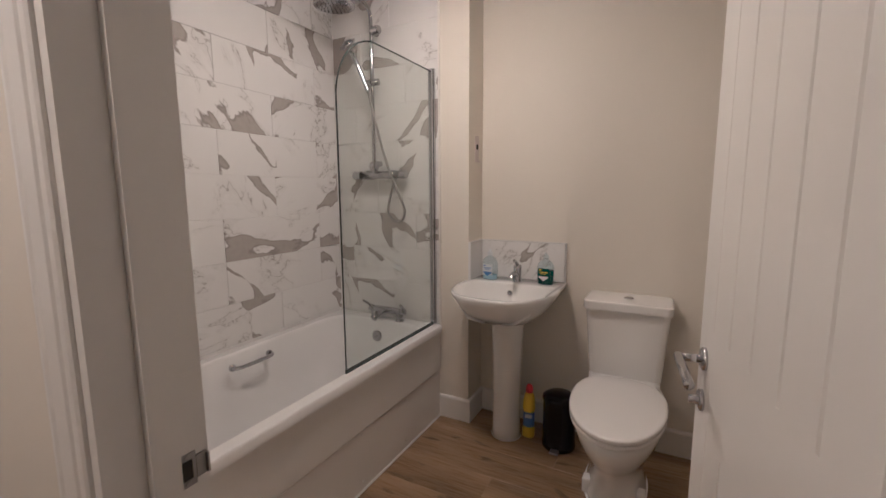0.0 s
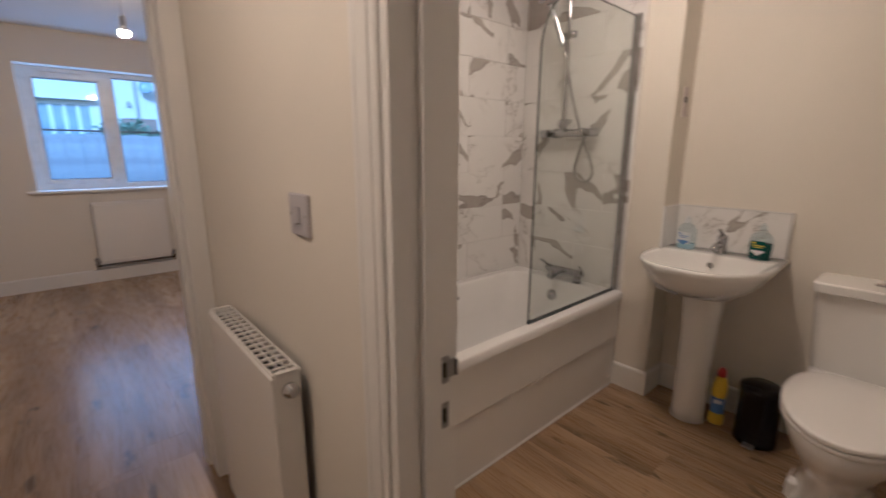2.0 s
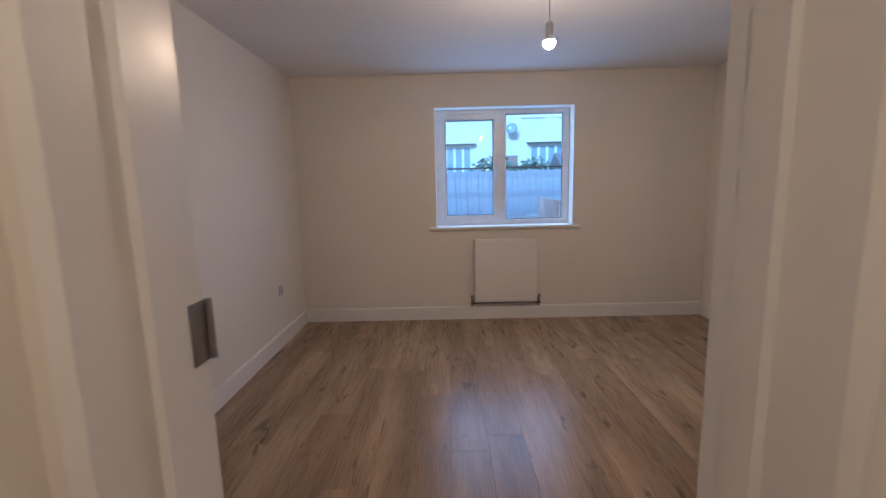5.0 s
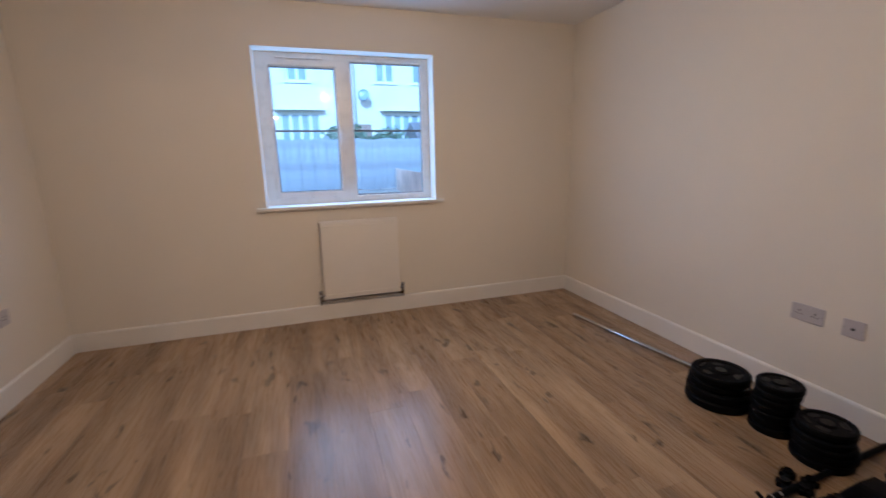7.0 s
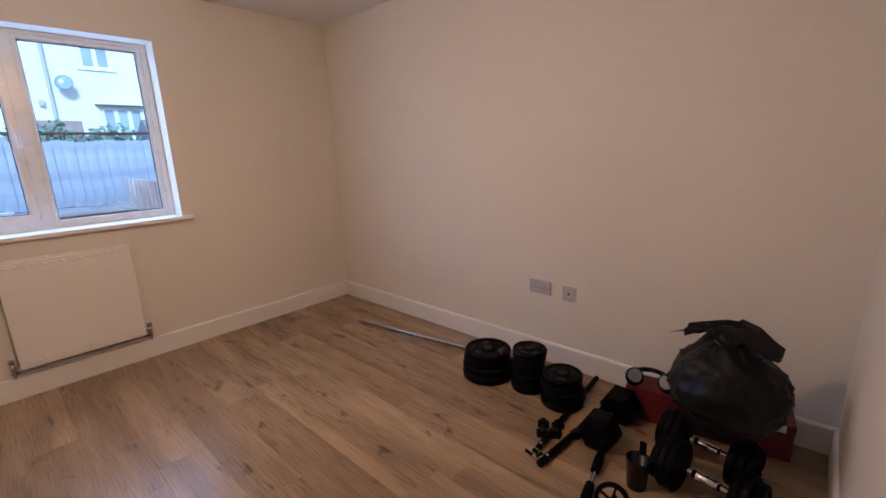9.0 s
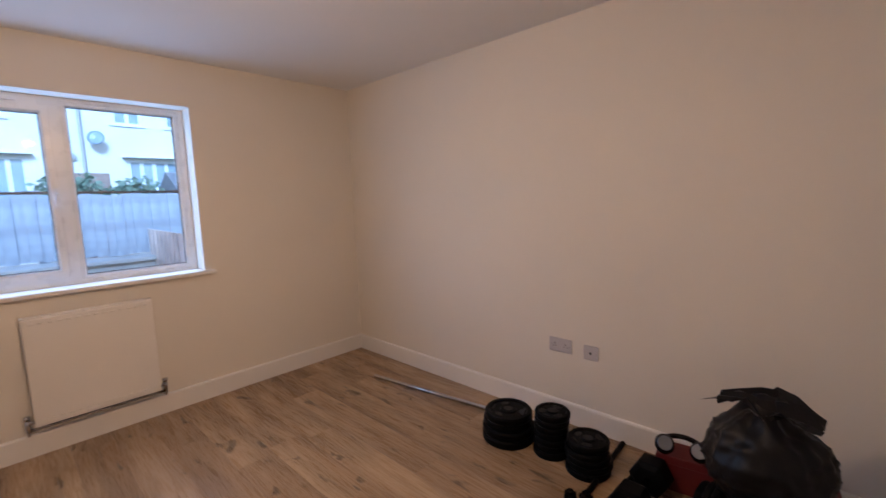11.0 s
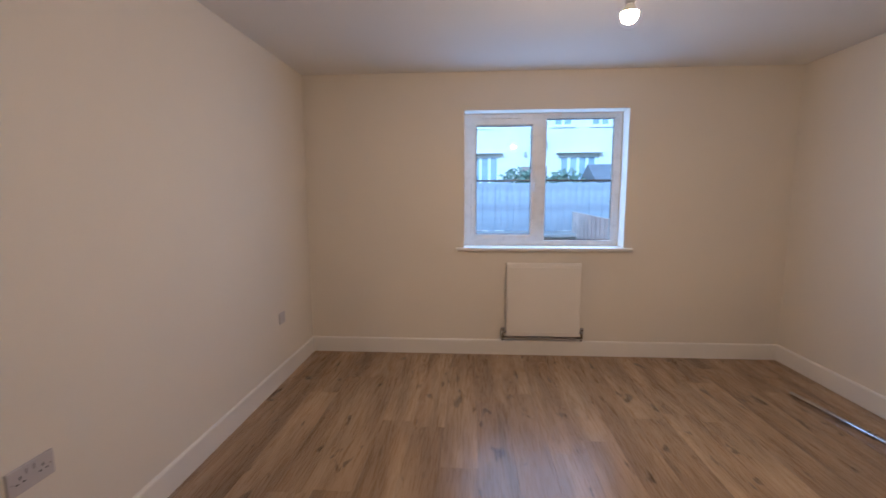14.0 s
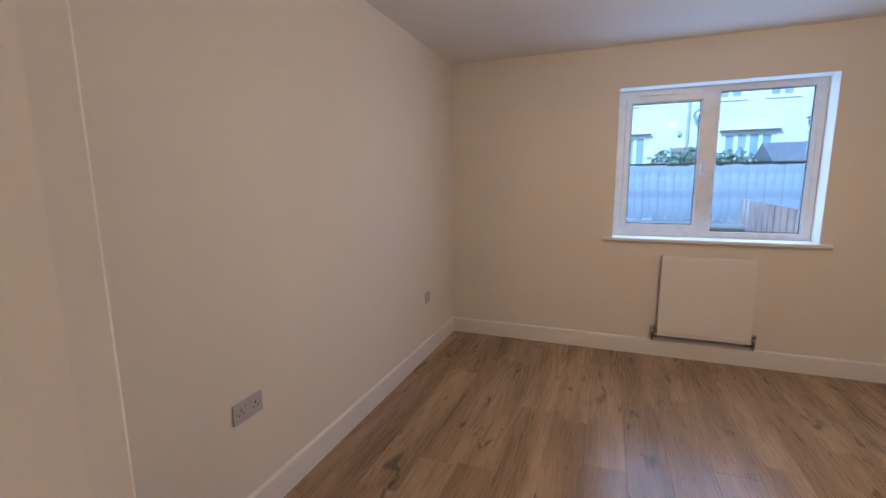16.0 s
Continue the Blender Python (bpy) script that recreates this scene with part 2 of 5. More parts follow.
def marble_material():
    mat = bpy.data.materials.new("marble_tile")
    mat.use_nodes = True
    nt = mat.node_tree
    N, L = nt.nodes, nt.links
    bs = N["Principled BSDF"]
    co, info = N.new("ShaderNodeTexCoord"), N.new("ShaderNodeObjectInfo")
    off = N.new("ShaderNodeVectorMath")
    off.operation = 'SCALE'
    off.inputs[0].default_value = (71.0, 43.0, 29.0)
    L.new(info.outputs["Random"], off.inputs["Scale"])
    rot = N.new("ShaderNodeVectorRotate")
    rot.rotation_type = 'Z_AXIS'
    ang = N.new("ShaderNodeMath")
    ang.operation = 'MULTIPLY'
    ang.inputs[1].default_value = 40.0
    L.new(info.outputs["Random"], ang.inputs[0])
    sn = N.new("ShaderNodeMath")
    sn.operation = 'SINE'
    L.new(ang.outputs[0], sn.inputs[0])
    sc = N.new("ShaderNodeMath")
    sc.operation = 'MULTIPLY'
    sc.inputs[1].default_value = 0.9
    L.new(sn.outputs[0], sc.inputs[0])
    L.new(co.outputs["Object"], rot.inputs["Vector"]), L.new(sc.outputs[0], rot.inputs["Angle"])
    add = N.new("ShaderNodeVectorMath")
    L.new(rot.outputs[0], add.inputs[0]), L.new(off.outputs[0], add.inputs[1])

    def nz(scale, detail=3, rough=0.5, dist=0.0, stretch=(1, 1, 1)):
        m = N.new("ShaderNodeMapping")
        m.inputs["Scale"].default_value = stretch
        L.new(add.outputs[0], m.inputs["Vector"])
        n = N.new("ShaderNodeTexNoise")
        n.inputs["Scale"].default_value, n.inputs["Detail"].default_value = scale, detail
        n.inputs["Roughness"].default_value, n.inputs["Distortion"].default_value = rough, dist
        L.new(m.outputs[0], n.inputs["Vector"])
        return n.outputs["Fac"]

    def math_node(op, a, b=None, clamp=False):
        n = N.new("ShaderNodeMath")
        n.operation, n.use_clamp = op, clamp
        for i, v in enumerate((a, b)):
            if v is None:
                continue
            if isinstance(v, (int, float)):
                n.inputs[i].default_value = v
            else:
                L.new(v, n.inputs[i])
        return n.outputs[0]

    def rng(v, a, b, c, d):
        n = N.new("ShaderNodeMapRange")
        n.inputs["From Min"].default_value, n.inputs["From Max"].default_value = a, b
        n.inputs["To Min"].default_value, n.inputs["To Max"].default_value = c, d
        L.new(v, n.inputs["Value"])
        return n.outputs[0]
    # broad cracked slabs of grey-brown, with ragged edges
    flow = nz(1.7, 6, 0.44, 0.0, (0.8, 1.5, 1))
    dist1 = math_node('ABSOLUTE', math_node('SUBTRACT', flow, 0.5))
    width = rng(nz(2.3, 2, 0.4), 0.47, 0.60, -0.012, 0.034)
    vein = rng(math_node('SUBTRACT', dist1, width), -0.003, 0.003, 1.0, 0.0)
    rim = rng(math_node('SUBTRACT', dist1, width), -0.012, -0.002, 1.0, 0.72)
    # thin hairlines
    flow2 = nz(2.8, 5, 0.6, 0.5, (0.9, 1.5, 1))
    dist2 = math_node('ABSOLUTE', math_node('SUBTRACT', flow2, 0.5))
    hair = rng(dist2, 0.001, 0.007, 0.75, 0.0)
    gate = rng(nz(2.4, 2), 0.48, 0.58, 0.0, 1.0)
    hair = math_node('MULTIPLY', hair, gate)
    soft = rng(dist2, 0.0, 0.05, 0.16, 0.0)
    soft = math_node('MULTIPLY', soft, gate)
    fac = math_node('MAXIMUM', math_node('MAXIMUM', vein, hair), soft, True)
    mix = N.new("ShaderNodeMix")
    mix.data_type = 'RGBA'
    L.new(fac, mix.inputs["Factor"])
    body = N.new("ShaderNodeValToRGB")
    body.color_ramp.elements[0].color = (0.40, 0.365, 0.34, 1)
    body.color_ramp.elements[1].color = (0.48, 0.44, 0.41, 1)
    L.new(nz(40, 4), body.inputs[0])
    mix.inputs["A"].default_value = (0.80, 0.785, 0.77, 1)
    edge = N.new("ShaderNodeVectorMath")
    edge.operation = 'SCALE'
    L.new(body.outputs[0], edge.inputs[0]), L.new(rim, edge.inputs["Scale"])
    L.new(edge.outputs[0], mix.inputs["B"])
    L.new(mix.outputs["Result"], bs.inputs["Base Color"])
    bs.inputs["Roughness"].default_value = 0.09
    return mat


MARBLE = marble_material()
GROUT = material("white_grout", (0.80, 0.79, 0.77), 0.8, var=0.05, scale=20)
LIQ_GREEN = material("green_liquid", (0.0, 0.075, 0.065), 0.15, var=0.02)
LIQ_BLUE = material("blue_liquid", (0.50, 0.68, 0.78), 0.15, var=0.02)
LABEL_W = material("white_label", (0.72, 0.74, 0.76), 0.4, var=0.02)
LABEL_B = material("blue_label", (0.10, 0.24, 0.55), 0.4, var=0.03)
LABEL_Y = material("yellow_label", (0.75, 0.62, 0.04), 0.4, var=0.03)
YELLOW = material("yellow_plastic", (0.80, 0.58, 0.02), 0.3, var=0.03)
REDCAP = material("red_plastic", (0.52, 0.025, 0.03), 0.35, var=0.03)
PINKISH = material("pale_card", (0.62, 0.55, 0.53), 0.6, var=0.03)
SEAT = material("white_seat_plastic", (0.80, 0.78, 0.76), 0.12, var=0.01, scale=2)
FENCE = material("weathered_fence_board", (0.35, 0.375, 0.42), 0.85, var=0.3, scale=3.5, bump=0.5, bump_scale=60)
FENCE2 = material("new_fence_board", (0.66, 0.53, 0.47), 0.8, var=0.2, scale=4, bump=0.4, bump_scale=60)
RENDER_W = material("white_house_render", (0.80, 0.79, 0.77), 0.9, var=0.04, scale=1.0, bump=0.4, bump_scale=50)
CONC = material("pale_concrete", (0.52, 0.51, 0.49), 0.9, var=0.12, scale=3, bump=0.4, bump_scale=40)
GRASS = material("garden_ground", (0.10, 0.115, 0.06), 0.95, var=0.3, scale=5, bump=0.6, bump_scale=30)
LEAF = material("hedge_leaf", (0.20, 0.27, 0.20), 0.6, var=0.4, scale=9)
WINDARK = material("dark_house_glass", (0.32, 0.40, 0.48), 0.08, var=0.2, scale=1.5)
SLATE = material("slate_roof", (0.20, 0.21, 0.23), 0.7, var=0.2, scale=6)
BRICKR = material("brick_red", (0.36, 0.26, 0.22), 0.85, var=0.2, scale=14)

# ---- structure ----
H = 2.38                                 # ceiling height
BX0, BX1, BY0, BY1 = -7.346, -3.83, -1.08, 2.907   # bedroom
HX, HY0, HY1 = -3.60, -0.105, 0.865       # hall: door wall, side walls
TX, TY, SY, RY = -3.65, 2.727, 2.915, 0.99  # bathroom: tiled wall, tap wall, basin wall, wall to the hall
BAX = -1.36                              # bathroom side wall


def structure(name, bm, mat, label, category="wall", parent=None):
    ob = link_mesh(name, bm, mat, parent)
    return tagged(ob, label, category, kind="structure")


def boxes(*rows):
    bm = bmesh.new()
    for r in rows:
        box(*r, bm=bm)
    return bm


W0, W1, WZ0, WZ1 = 0.276, 1.604, 0.941, 2.074
structure("wall_west", boxes((BX0 - 0.3, BX0, BY0 - 0.12, W0, -0.1, H + 0.1), (BX0 - 0.3, BX0, W1, BY1 + 0.12, -0.1, H + 0.1),
          (BX0 - 0.3, BX0, W0, W1, -0.1, WZ0 - 0.028), (BX0 - 0.3, BX0, W0, W1, WZ1, H + 0.1)), PAINT, "cream painted plaster wall with a window opening")
structure("wall_south", boxes((BX0, BX1, BY0 - 0.12, BY0, -0.1, H + 0.1)), PAINT, "plain cream painted plaster bedroom wall")
structure("wall_north", boxes((BX0, TX, BY1, BY1 + 0.12, -0.1, H + 0.1)), PAINT, "plain cream painted plaster bedroom wall")
DY0, DY1, DZ = -0.050, 0.830, 2.03       # bedroom door opening in the wall
structure("wall_bedroom_door", boxes((BX1, HX, BY0 - 0.12, DY0, -0.1, H + 0.1), (BX1, HX, DY1, RY, -0.1, H + 0.1), (BX1, HX, DY0, DY1, DZ, H + 0.1),
          (BX1, TX - 0.012, RY, BY1, -0.1, H + 0.1)), PAINT, "cream painted partition wall with a doorway")
EX0, EX1 = -2.423, -1.560                # bathroom door opening in the wall
structure("wall_bathroom_door", boxes((HX, EX0, HY1, RY, -0.1, H + 0.1), (EX1, 0.9, HY1, RY, -0.1, H + 0.1), (EX0, EX1, HY1, RY, DZ, H + 0.1)), PAINT,
          "cream painted partition wall with a doorway")
SLANT = radians(18.5)                    # the hall side wall runs off at a slant
HALLM = pose(HX, -0.075, 0, 0, 0, -18.5)
structure("wall_hall_south", box(-0.02, 4.75, -0.12, 0, -0.1, H + 0.1, m=HALLM), PAINT, "cream painted hall wall with a moulded rail")
structure("wall_hall_east", boxes((0.9, 1.02, HY0 - 1.7, RY, -0.1, H + 0.1)), PAINT, "plain cream painted end wall of the hall")
structure("wall_bathroom_east", boxes((BAX, BAX + 0.12, RY, SY, -0.1, H + 0.1)), PAINT, "plain cream painted bathroom wall")
structure("wall_bathroom_north", boxes((TX, BAX + 0.12, SY, SY + 0.14, -0.1, H + 0.1)), PAINT, "plain cream painted wall behind basin and toilet")
structure("wall_boxing", boxes((TX, -2.747, TY, SY, -0.1, H)), PAINT, "white painted boxed-out wall at the foot of the bath", "wall")
structure("ceiling", boxes((BX0, BX1, BY0, BY1, H, H + 0.15)), CEIL, "flat off-white painted bedroom ceiling", "ceiling")
structure("ceiling_hall", boxes((HX, 0.9, HY0 - 1.6, HY1, H, H + 0.15)), CEIL, "flat off-white painted hall ceiling", "ceiling")
structure("ceiling_bathroom", boxes((TX, BAX, RY, SY, H, H + 0.15)), CEIL, "flat off-white painted bathroom ceiling", "ceiling")

# skirting boards
SKH, SKT = 0.132, 0.016
SKP = [(0, 0), (SKT, 0), (SKT, SKH - 0.012), (SKT - 0.003, SKH - 0.004), (SKT - 0.009, SKH), (0, SKH)]


def skirting(p, q, out):
    bm = extrude_profile(SKP, (*p, 0), (*q, 0), out=(*out, 0))
    return structure("baseboard", bm, GLOSS, "white gloss painted wooden skirting board", "skirting board")


skirting((BX0, BY0), (BX0, BY1), (1, 0))
skirting((BX0 + SKT, BY0), (BX1, BY0), (0, 1))
skirting((BX0 + SKT, BY1), (BX1, BY1), (0, -1))
skirting((BX1, BY0 + SKT), (BX1, DY0 - 0.06), (-1, 0))
skirting((BX1, DY1 + 0.06), (BX1, BY1 - SKT), (-1, 0))
skirting((HX, HY1), (EX0 - 0.06, HY1), (0, -1))
skirting((EX1 + 0.06, HY1), (0.9, HY1), (0, -1))
skirting((HX + 0.02, -0.075 - 0.02 * math.tan(SLANT)), (0.9, -0.075 - 4.5 * math.tan(SLANT)), (math.sin(SLANT), math.cos(SLANT)))
skirting((-2.935, TY), (-2.747 + SKT, TY), (0, -1))
skirting((-2.747, TY), (-2.747, SY), (1, 0))
skirting((-2.747 + SKT, SY), (BAX, SY), (0, -1))
skirting((BAX, RY), (BAX, SY - SKT), (-1, 0))

# ---- doors, linings, architraves, window ----
# stepped bevelled moulding: (away from the opening edge, out of the wall)
ARCH = [(0.0, 0.0), (0.0, 0.009), (0.004, 0.012), (0.016, 0.012), (0.019, 0.015), (0.044, 0.017), (0.050, 0.014), (0.056, 0.017), (0.062, 0.017), (0.066, 0.013), (0.066, 0.0)]


def architrave(name, plane, axis, sign, a0, a1, top, w_left=1.0, w_right=1.0):
    """Moulding round a doorway. plane: the wall face on the other axis; a0, a1: the opening's edges."""
    ob = new(name)
    tagged(ob, "white gloss painted moulded door surround", "architrave", kind="structure")

    def at(a, d, z):
        return (a, plane + sign * d, z) if axis == 'x' else (plane + sign * d, a, z)
    for edge, s, w in ((a0, -1, w_left), (a1, 1, w_right)):
        loops = [[at(edge + s * u * w, d, z if z == 0 else top + u) for u, d in ARCH] for z in (0, 1)]
        part("architrave_side", loft(loops), GLOSS, ob)
    loops = [[at(e + s * u * w, d, top + u) for u, d in ARCH] for e, s, w in ((a0, -1, w_left), (a1, 1, w_right))]
    part("architrave_head", loft(loops), GLOSS, ob)
    return ob


CL = 0.030   # lining thickness
# bedroom doorway
lin = structure("trim", boxes((BX1 - 0.004, HX + 0.004, DY0, DY0 + CL, 0, DZ), (BX1 - 0.004, HX + 0.004, DY1 - CL, DY1, 0, DZ),
                (BX1 - 0.004, HX + 0.004, DY0 + CL, DY1 - CL, DZ - CL, DZ)), GLOSS, "white gloss painted door lining", "door lining")
S0, S1 = -3.765, -3.700   # the stop stands in the middle of the lining
part("door_stop", boxes((S0, S1, DY0 + CL, DY0 + CL + 0.014, 0, DZ - CL), (S0, S1, DY1 - CL - 0.014, DY1 - CL, 0, DZ - CL),
     (S0, S1, DY0 + CL + 0.014, DY1 - CL - 0.014, DZ - CL - 0.014, DZ - CL)), GLOSS, lin)
flat = structure("trim_bedroom_hall_side", boxes((HX, HX + 0.006, DY1, HY1 - 0.003, 0, DZ + 0.05), (HX, HX + 0.006, DY0, DY1, DZ, DZ + 0.05)), GLOSS, "plain flat white painted door surround", "architrave")
architrave("trim_bedroom_room_side", BX1, 'y', -1, DY0 + 0.012, DY1 - 0.012, DZ - 0.012)
# hinge leaves let into the bedroom lining
for hz in (0.24, 1.07, 1.80):
    hb = box(BX1 - 0.012, BX1 + 0.034, DY0 + CL - 0.001, DY0 + CL + 0.0025, hz, hz + 0.10)
    rod((BX1 - 0.010, DY0 + CL + 0.006, hz), (BX1 - 0.010, DY0 + CL + 0.006, hz + 0.10), 0.006, 10, hb)
    part("hinge", hb, STEEL, lin, "brushed steel butt hinge")
# bathroom doorway
lin2 = structure("trim_bathroom_lining", boxes((EX0, EX0 + CL, HY1 - 0.004, RY + 0.004, 0, DZ), (EX1 - CL, EX1, HY1 - 0.004, RY + 0.004, 0, DZ),
                 (EX0 + CL, EX1 - CL, HY1 - 0.004, RY + 0.004, DZ - CL, DZ)), GLOSS, "white gloss painted door lining", "door lining")
part("door_stop", boxes((EX0 + CL, EX0 + CL + 0.013, HY1 + 0.046, RY - 0.042, 0, DZ - CL), (EX1 - CL - 0.013, EX1 - CL, HY1 + 0.046, RY - 0.042, 0, DZ - CL),
     (EX0 + CL + 0.013, EX1 - CL - 0.013, HY1 + 0.046, RY - 0.042, DZ - CL - 0.013, DZ - CL)), GLOSS, lin2)
architrave("trim_bathroom_hall_side", HY1, 'x', -1, EX0 + 0.012, EX1 - 0.012, DZ - 0.012)
architrave("trim_bathroom_room_side", RY, 'x', 1, EX0 + 0.012, EX1 - 0.012, DZ - 0.012)
for sz, lip in ((0.880, True), (0.790, False)):
    y0, y1 = RY - 0.042, RY - 0.016
    xf = EX0 + CL + 0.002
    sb = boxes((xf - 0.004, xf, y0, y1, sz + 0.012, sz + 0.022), (xf - 0.004, xf, y0, y1, sz + 0.052, sz + 0.062),
               (xf - 0.004, xf, y0, y0 + 0.005, sz + 0.022, sz + 0.052), (xf - 0.004, xf, y1 - 0.005, y1, sz + 0.022, sz + 0.052))
    if lip:
        box(xf - 0.003, xf + 0.001, y1, y1 + 0.016, sz + 0.020, sz + 0.054, bm=sb)
        box(xf - 0.003, xf + 0.006, y1 + 0.014, y1 + 0.017, sz + 0.022, sz + 0.052, bm=sb)
    for k in (0.017, 0.057):
        rod((xf - 0.001, (y0 + y1) / 2, sz + k), (xf + 0.0015, (y0 + y1) / 2, sz + k), 0.004, 10, sb)
    kp = part("strike_plate", sb, STEEL, lin2, "brushed steel lock keep")
    part("keep_slot", box(xf - 0.003, xf - 0.001, y0 + 0.005, y1 - 0.005, sz + 0.022, sz + 0.052), DARK, kp)


def panel_door(name, m, face, label, turn_lock=False):
    """A boarded two-panel door leaf along -x from its hinge; face: the side (-1 or 1 on y) with the handle first."""
    ob = base(name, m, label, "door")
    ob["kind"] = "structure"
    L, T, ht, st = 0.762, 0.018, 1.981, 0.105
    zs = ((0.22, 0.80), (1.02, ht - 0.115))
    core = boxes((-L + st, -st, -T + 0.007, T - 0.007, 0.01, ht - 0.003))
    part("door_core", core, GLOSS, ob)
    part("stile", box(-L, -L + st, -T, T, 0.006, ht, 0.0012, 1), GLOSS, ob)
    part("stile", box(-st, 0, -T, T, 0.006, ht, 0.002, 1), GLOSS, ob)
    for z0, z1 in ((0.006, zs[0][0]), (zs[0][1], zs[1][0]), (zs[1][1], ht)):
        part("rail", box(-L + st, -st, -T, T, z0, z1), GLOSS, ob)
    n = 5
    w = (L - 2 * st) / n
    for z0, z1 in zs:
        for i in range(n):
            x = -L + st + i * w
            g, f = 0.0008, 0.004
            ring = [(x + g, -T + f), (x + g + f, -T), (x + w - g - f, -T), (x + w - g, -T + f), (x + w - g, T - f), (x + w - g - f, T), (x + g + f, T), (x + g, T - f)]
            part("board", loft([[(px, py, pz) for px, py in ring] for pz in (z0, z1)]), GLOSS, ob)
    for s in (-1, 1):
        hx, hz = -L + 0.056, 0.942
        y = s * T
        hb = lathe([(0.0, 0), (0.026, 0), (0.026, 0.006), (0.022, 0.009), (0, 0.009)], 24, pose(hx, y, hz, -90 * s, 0, 0))
        hd = part("door_handle", hb, CHROME, ob, "polished chrome lever door handle", True)
        lb = rod((hx, y, hz), (hx, y + s * 0.052, hz), 0.009, 14)
        tube([(hx - 0.004, y + s * 0.052, hz), (hx + 0.03, y + s * 0.054, hz), (hx + 0.075, y + s * 0.054, hz - 0.004), (hx + 0.125, y + s * 0.052, hz - 0.014)], 0.010, 12, 4, lb)
        part("lever", lb, CHROME, hd, smooth=True)
        if turn_lock:
            tb = lathe([(0.0, 0), (0.024, 0), (0.024, 0.006), (0.02, 0.009), (0.010, 0.009), (0.010, 0.026), (0, 0.026)], 24, pose(hx, y, hz - 0.095, -90 * s, 0, 0))
            part("thumb_turn", tb, CHROME, ob, "polished chrome bathroom thumb turn", True)
    part("latch_plate", box(-L - 0.001, -L + 0.002, -0.012, 0.012, 0.90, 1.06), STEEL, ob)
    return ob


panel_door("door_1", pose(-1.600, RY + 0.006, 0, 0, 0, -82.2), -1, "white painted boarded bathroom door standing open", True)
panel_door("door_2", pose(BX1 - 0.036, -0.070, 0, 0, 0, 84), -1, "white painted boarded bedroom door standing open")

# moulded rail on the hall wall, returned at its end
DADO = [(0, 0), (0.010, 0), (0.013, 0.008), (0.017, 0.012), (0.018, 0.038), (0.024, 0.047), (0.032, 0.052), (0.033, 0.066), (0.028, 0.073), (0.0, 0.074)]
tagged(link_mesh("dado_rail", extrude_profile(DADO, HALLM @ Vector((0.03, 0, 0.953)), HALLM @ Vector((4.6, 0, 0.953)), out=(math.sin(SLANT), math.cos(SLANT), 0)), GLOSS),
       "white painted moulded dado rail on the hall wall", "dado rail", kind="structure")

# window in its reveal
FX0, FX1 = -7.568, -7.500
win = new("window_1")
tagged(win, "white plastic framed window with one opening casement", "window", kind="structure")
MY0, MY1 = 0.894, 0.950
fb = boxes((FX0, FX1, W0, W0 + 0.057, WZ0, WZ1), (FX0, FX1, W1 - 0.034, W1, WZ0, WZ1), (FX0, FX1, MY0, MY1, WZ0, WZ1),
           (FX0, FX1, W0 + 0.057, MY0, WZ0, WZ0 + 0.052), (FX0, FX1, W0 + 0.057, MY0, WZ1 - 0.056, WZ1),
           (FX0, FX1, MY1, W1 - 0.034, WZ0, WZ0 + 0.022), (FX0, FX1, MY1, W1 - 0.034, WZ1 - 0.022, WZ1))
part("window_frame", fb, UPVC, win)


def sash(y0, y1, z0, z1, x0, x1, w, name):
    sb = bmesh.new()
    pr = [(0, 0), (0, x1 - x0), (w * 0.75, x1 - x0), (w, x1 - x0 - 0.012), (w, 0)]
    loops = []
    for yy, zz, sy, sz in ((y0, z0, 1, 1), (y1, z0, -1, 1), (y1, z1, -1, -1), (y0, z1, 1, -1)):
        loops.append([(x0 + d, yy + sy * u, zz + sz * u) for u, d in pr])
    rings = [[sb.verts.new(p) for p in lp] for lp in loops]
    for i in range(4):
        a, c = rings[i], rings[(i + 1) % 4]
        for k in range(len(pr)):
            sb.faces.new((a[k], a[(k + 1) % len(pr)], c[(k + 1) % len(pr)], c[k]))
    return part(name, sb, UPVC, win)


sash(W0 + 0.059, MY0 - 0.002, WZ0 + 0.054, WZ1 - 0.058, FX0 + 0.006, FX1 + 0.016, 0.043, "casement")
sash(MY1 + 0.001, W1 - 0.035, WZ0 + 0.023, WZ1 - 0.023, FX0 + 0.006, FX1 - 0.004, 0.026, "glazing_bead")
GP = FX0 + 0.028
panes = ((W0 + 0.100, MY0 - 0.043, WZ0 + 0.095, WZ1 - 0.099), (MY1 + 0.025, W1 - 0.059, WZ0 + 0.047, WZ1 - 0.047))
for y0, y1, z0, z1 in panes:
    pn = part("pane", box(GP - 0.003, GP + 0.003, y0, y1, z0, z1), PANE, win)
    pn.visible_shadow = False
    part("glazing_bar", box(GP - 0.009, GP + 0.010, y0, y1, 1.5005, 1.5155, 0.003, 1), LEADBAR, win, "thin grey bar across the pane")
    gk = boxes((GP + 0.003, GP + 0.009, y0, y1, z0, z0 + 0.006), (GP + 0.003, GP + 0.009, y0, y1, z1 - 0.006, z1),
               (GP + 0.003, GP + 0.009, y0, y0 + 0.006, z0 + 0.006, z1 - 0.006), (GP + 0.003, GP + 0.009, y1 - 0.006, y1, z0 + 0.006, z1 - 0.006))
    part("gasket", gk, DARK, win, "dark rubber glazing gasket")
hb = box(FX1 + 0.016, FX1 + 0.026, MY0 - 0.024, MY0 - 0.004, 1.455, 1.53, 0.004)
box(FX1 + 0.026, FX1 + 0.046, MY0 - 0.021, MY0 - 0.007, 1.485, 1.505, 0.004, bm=hb)
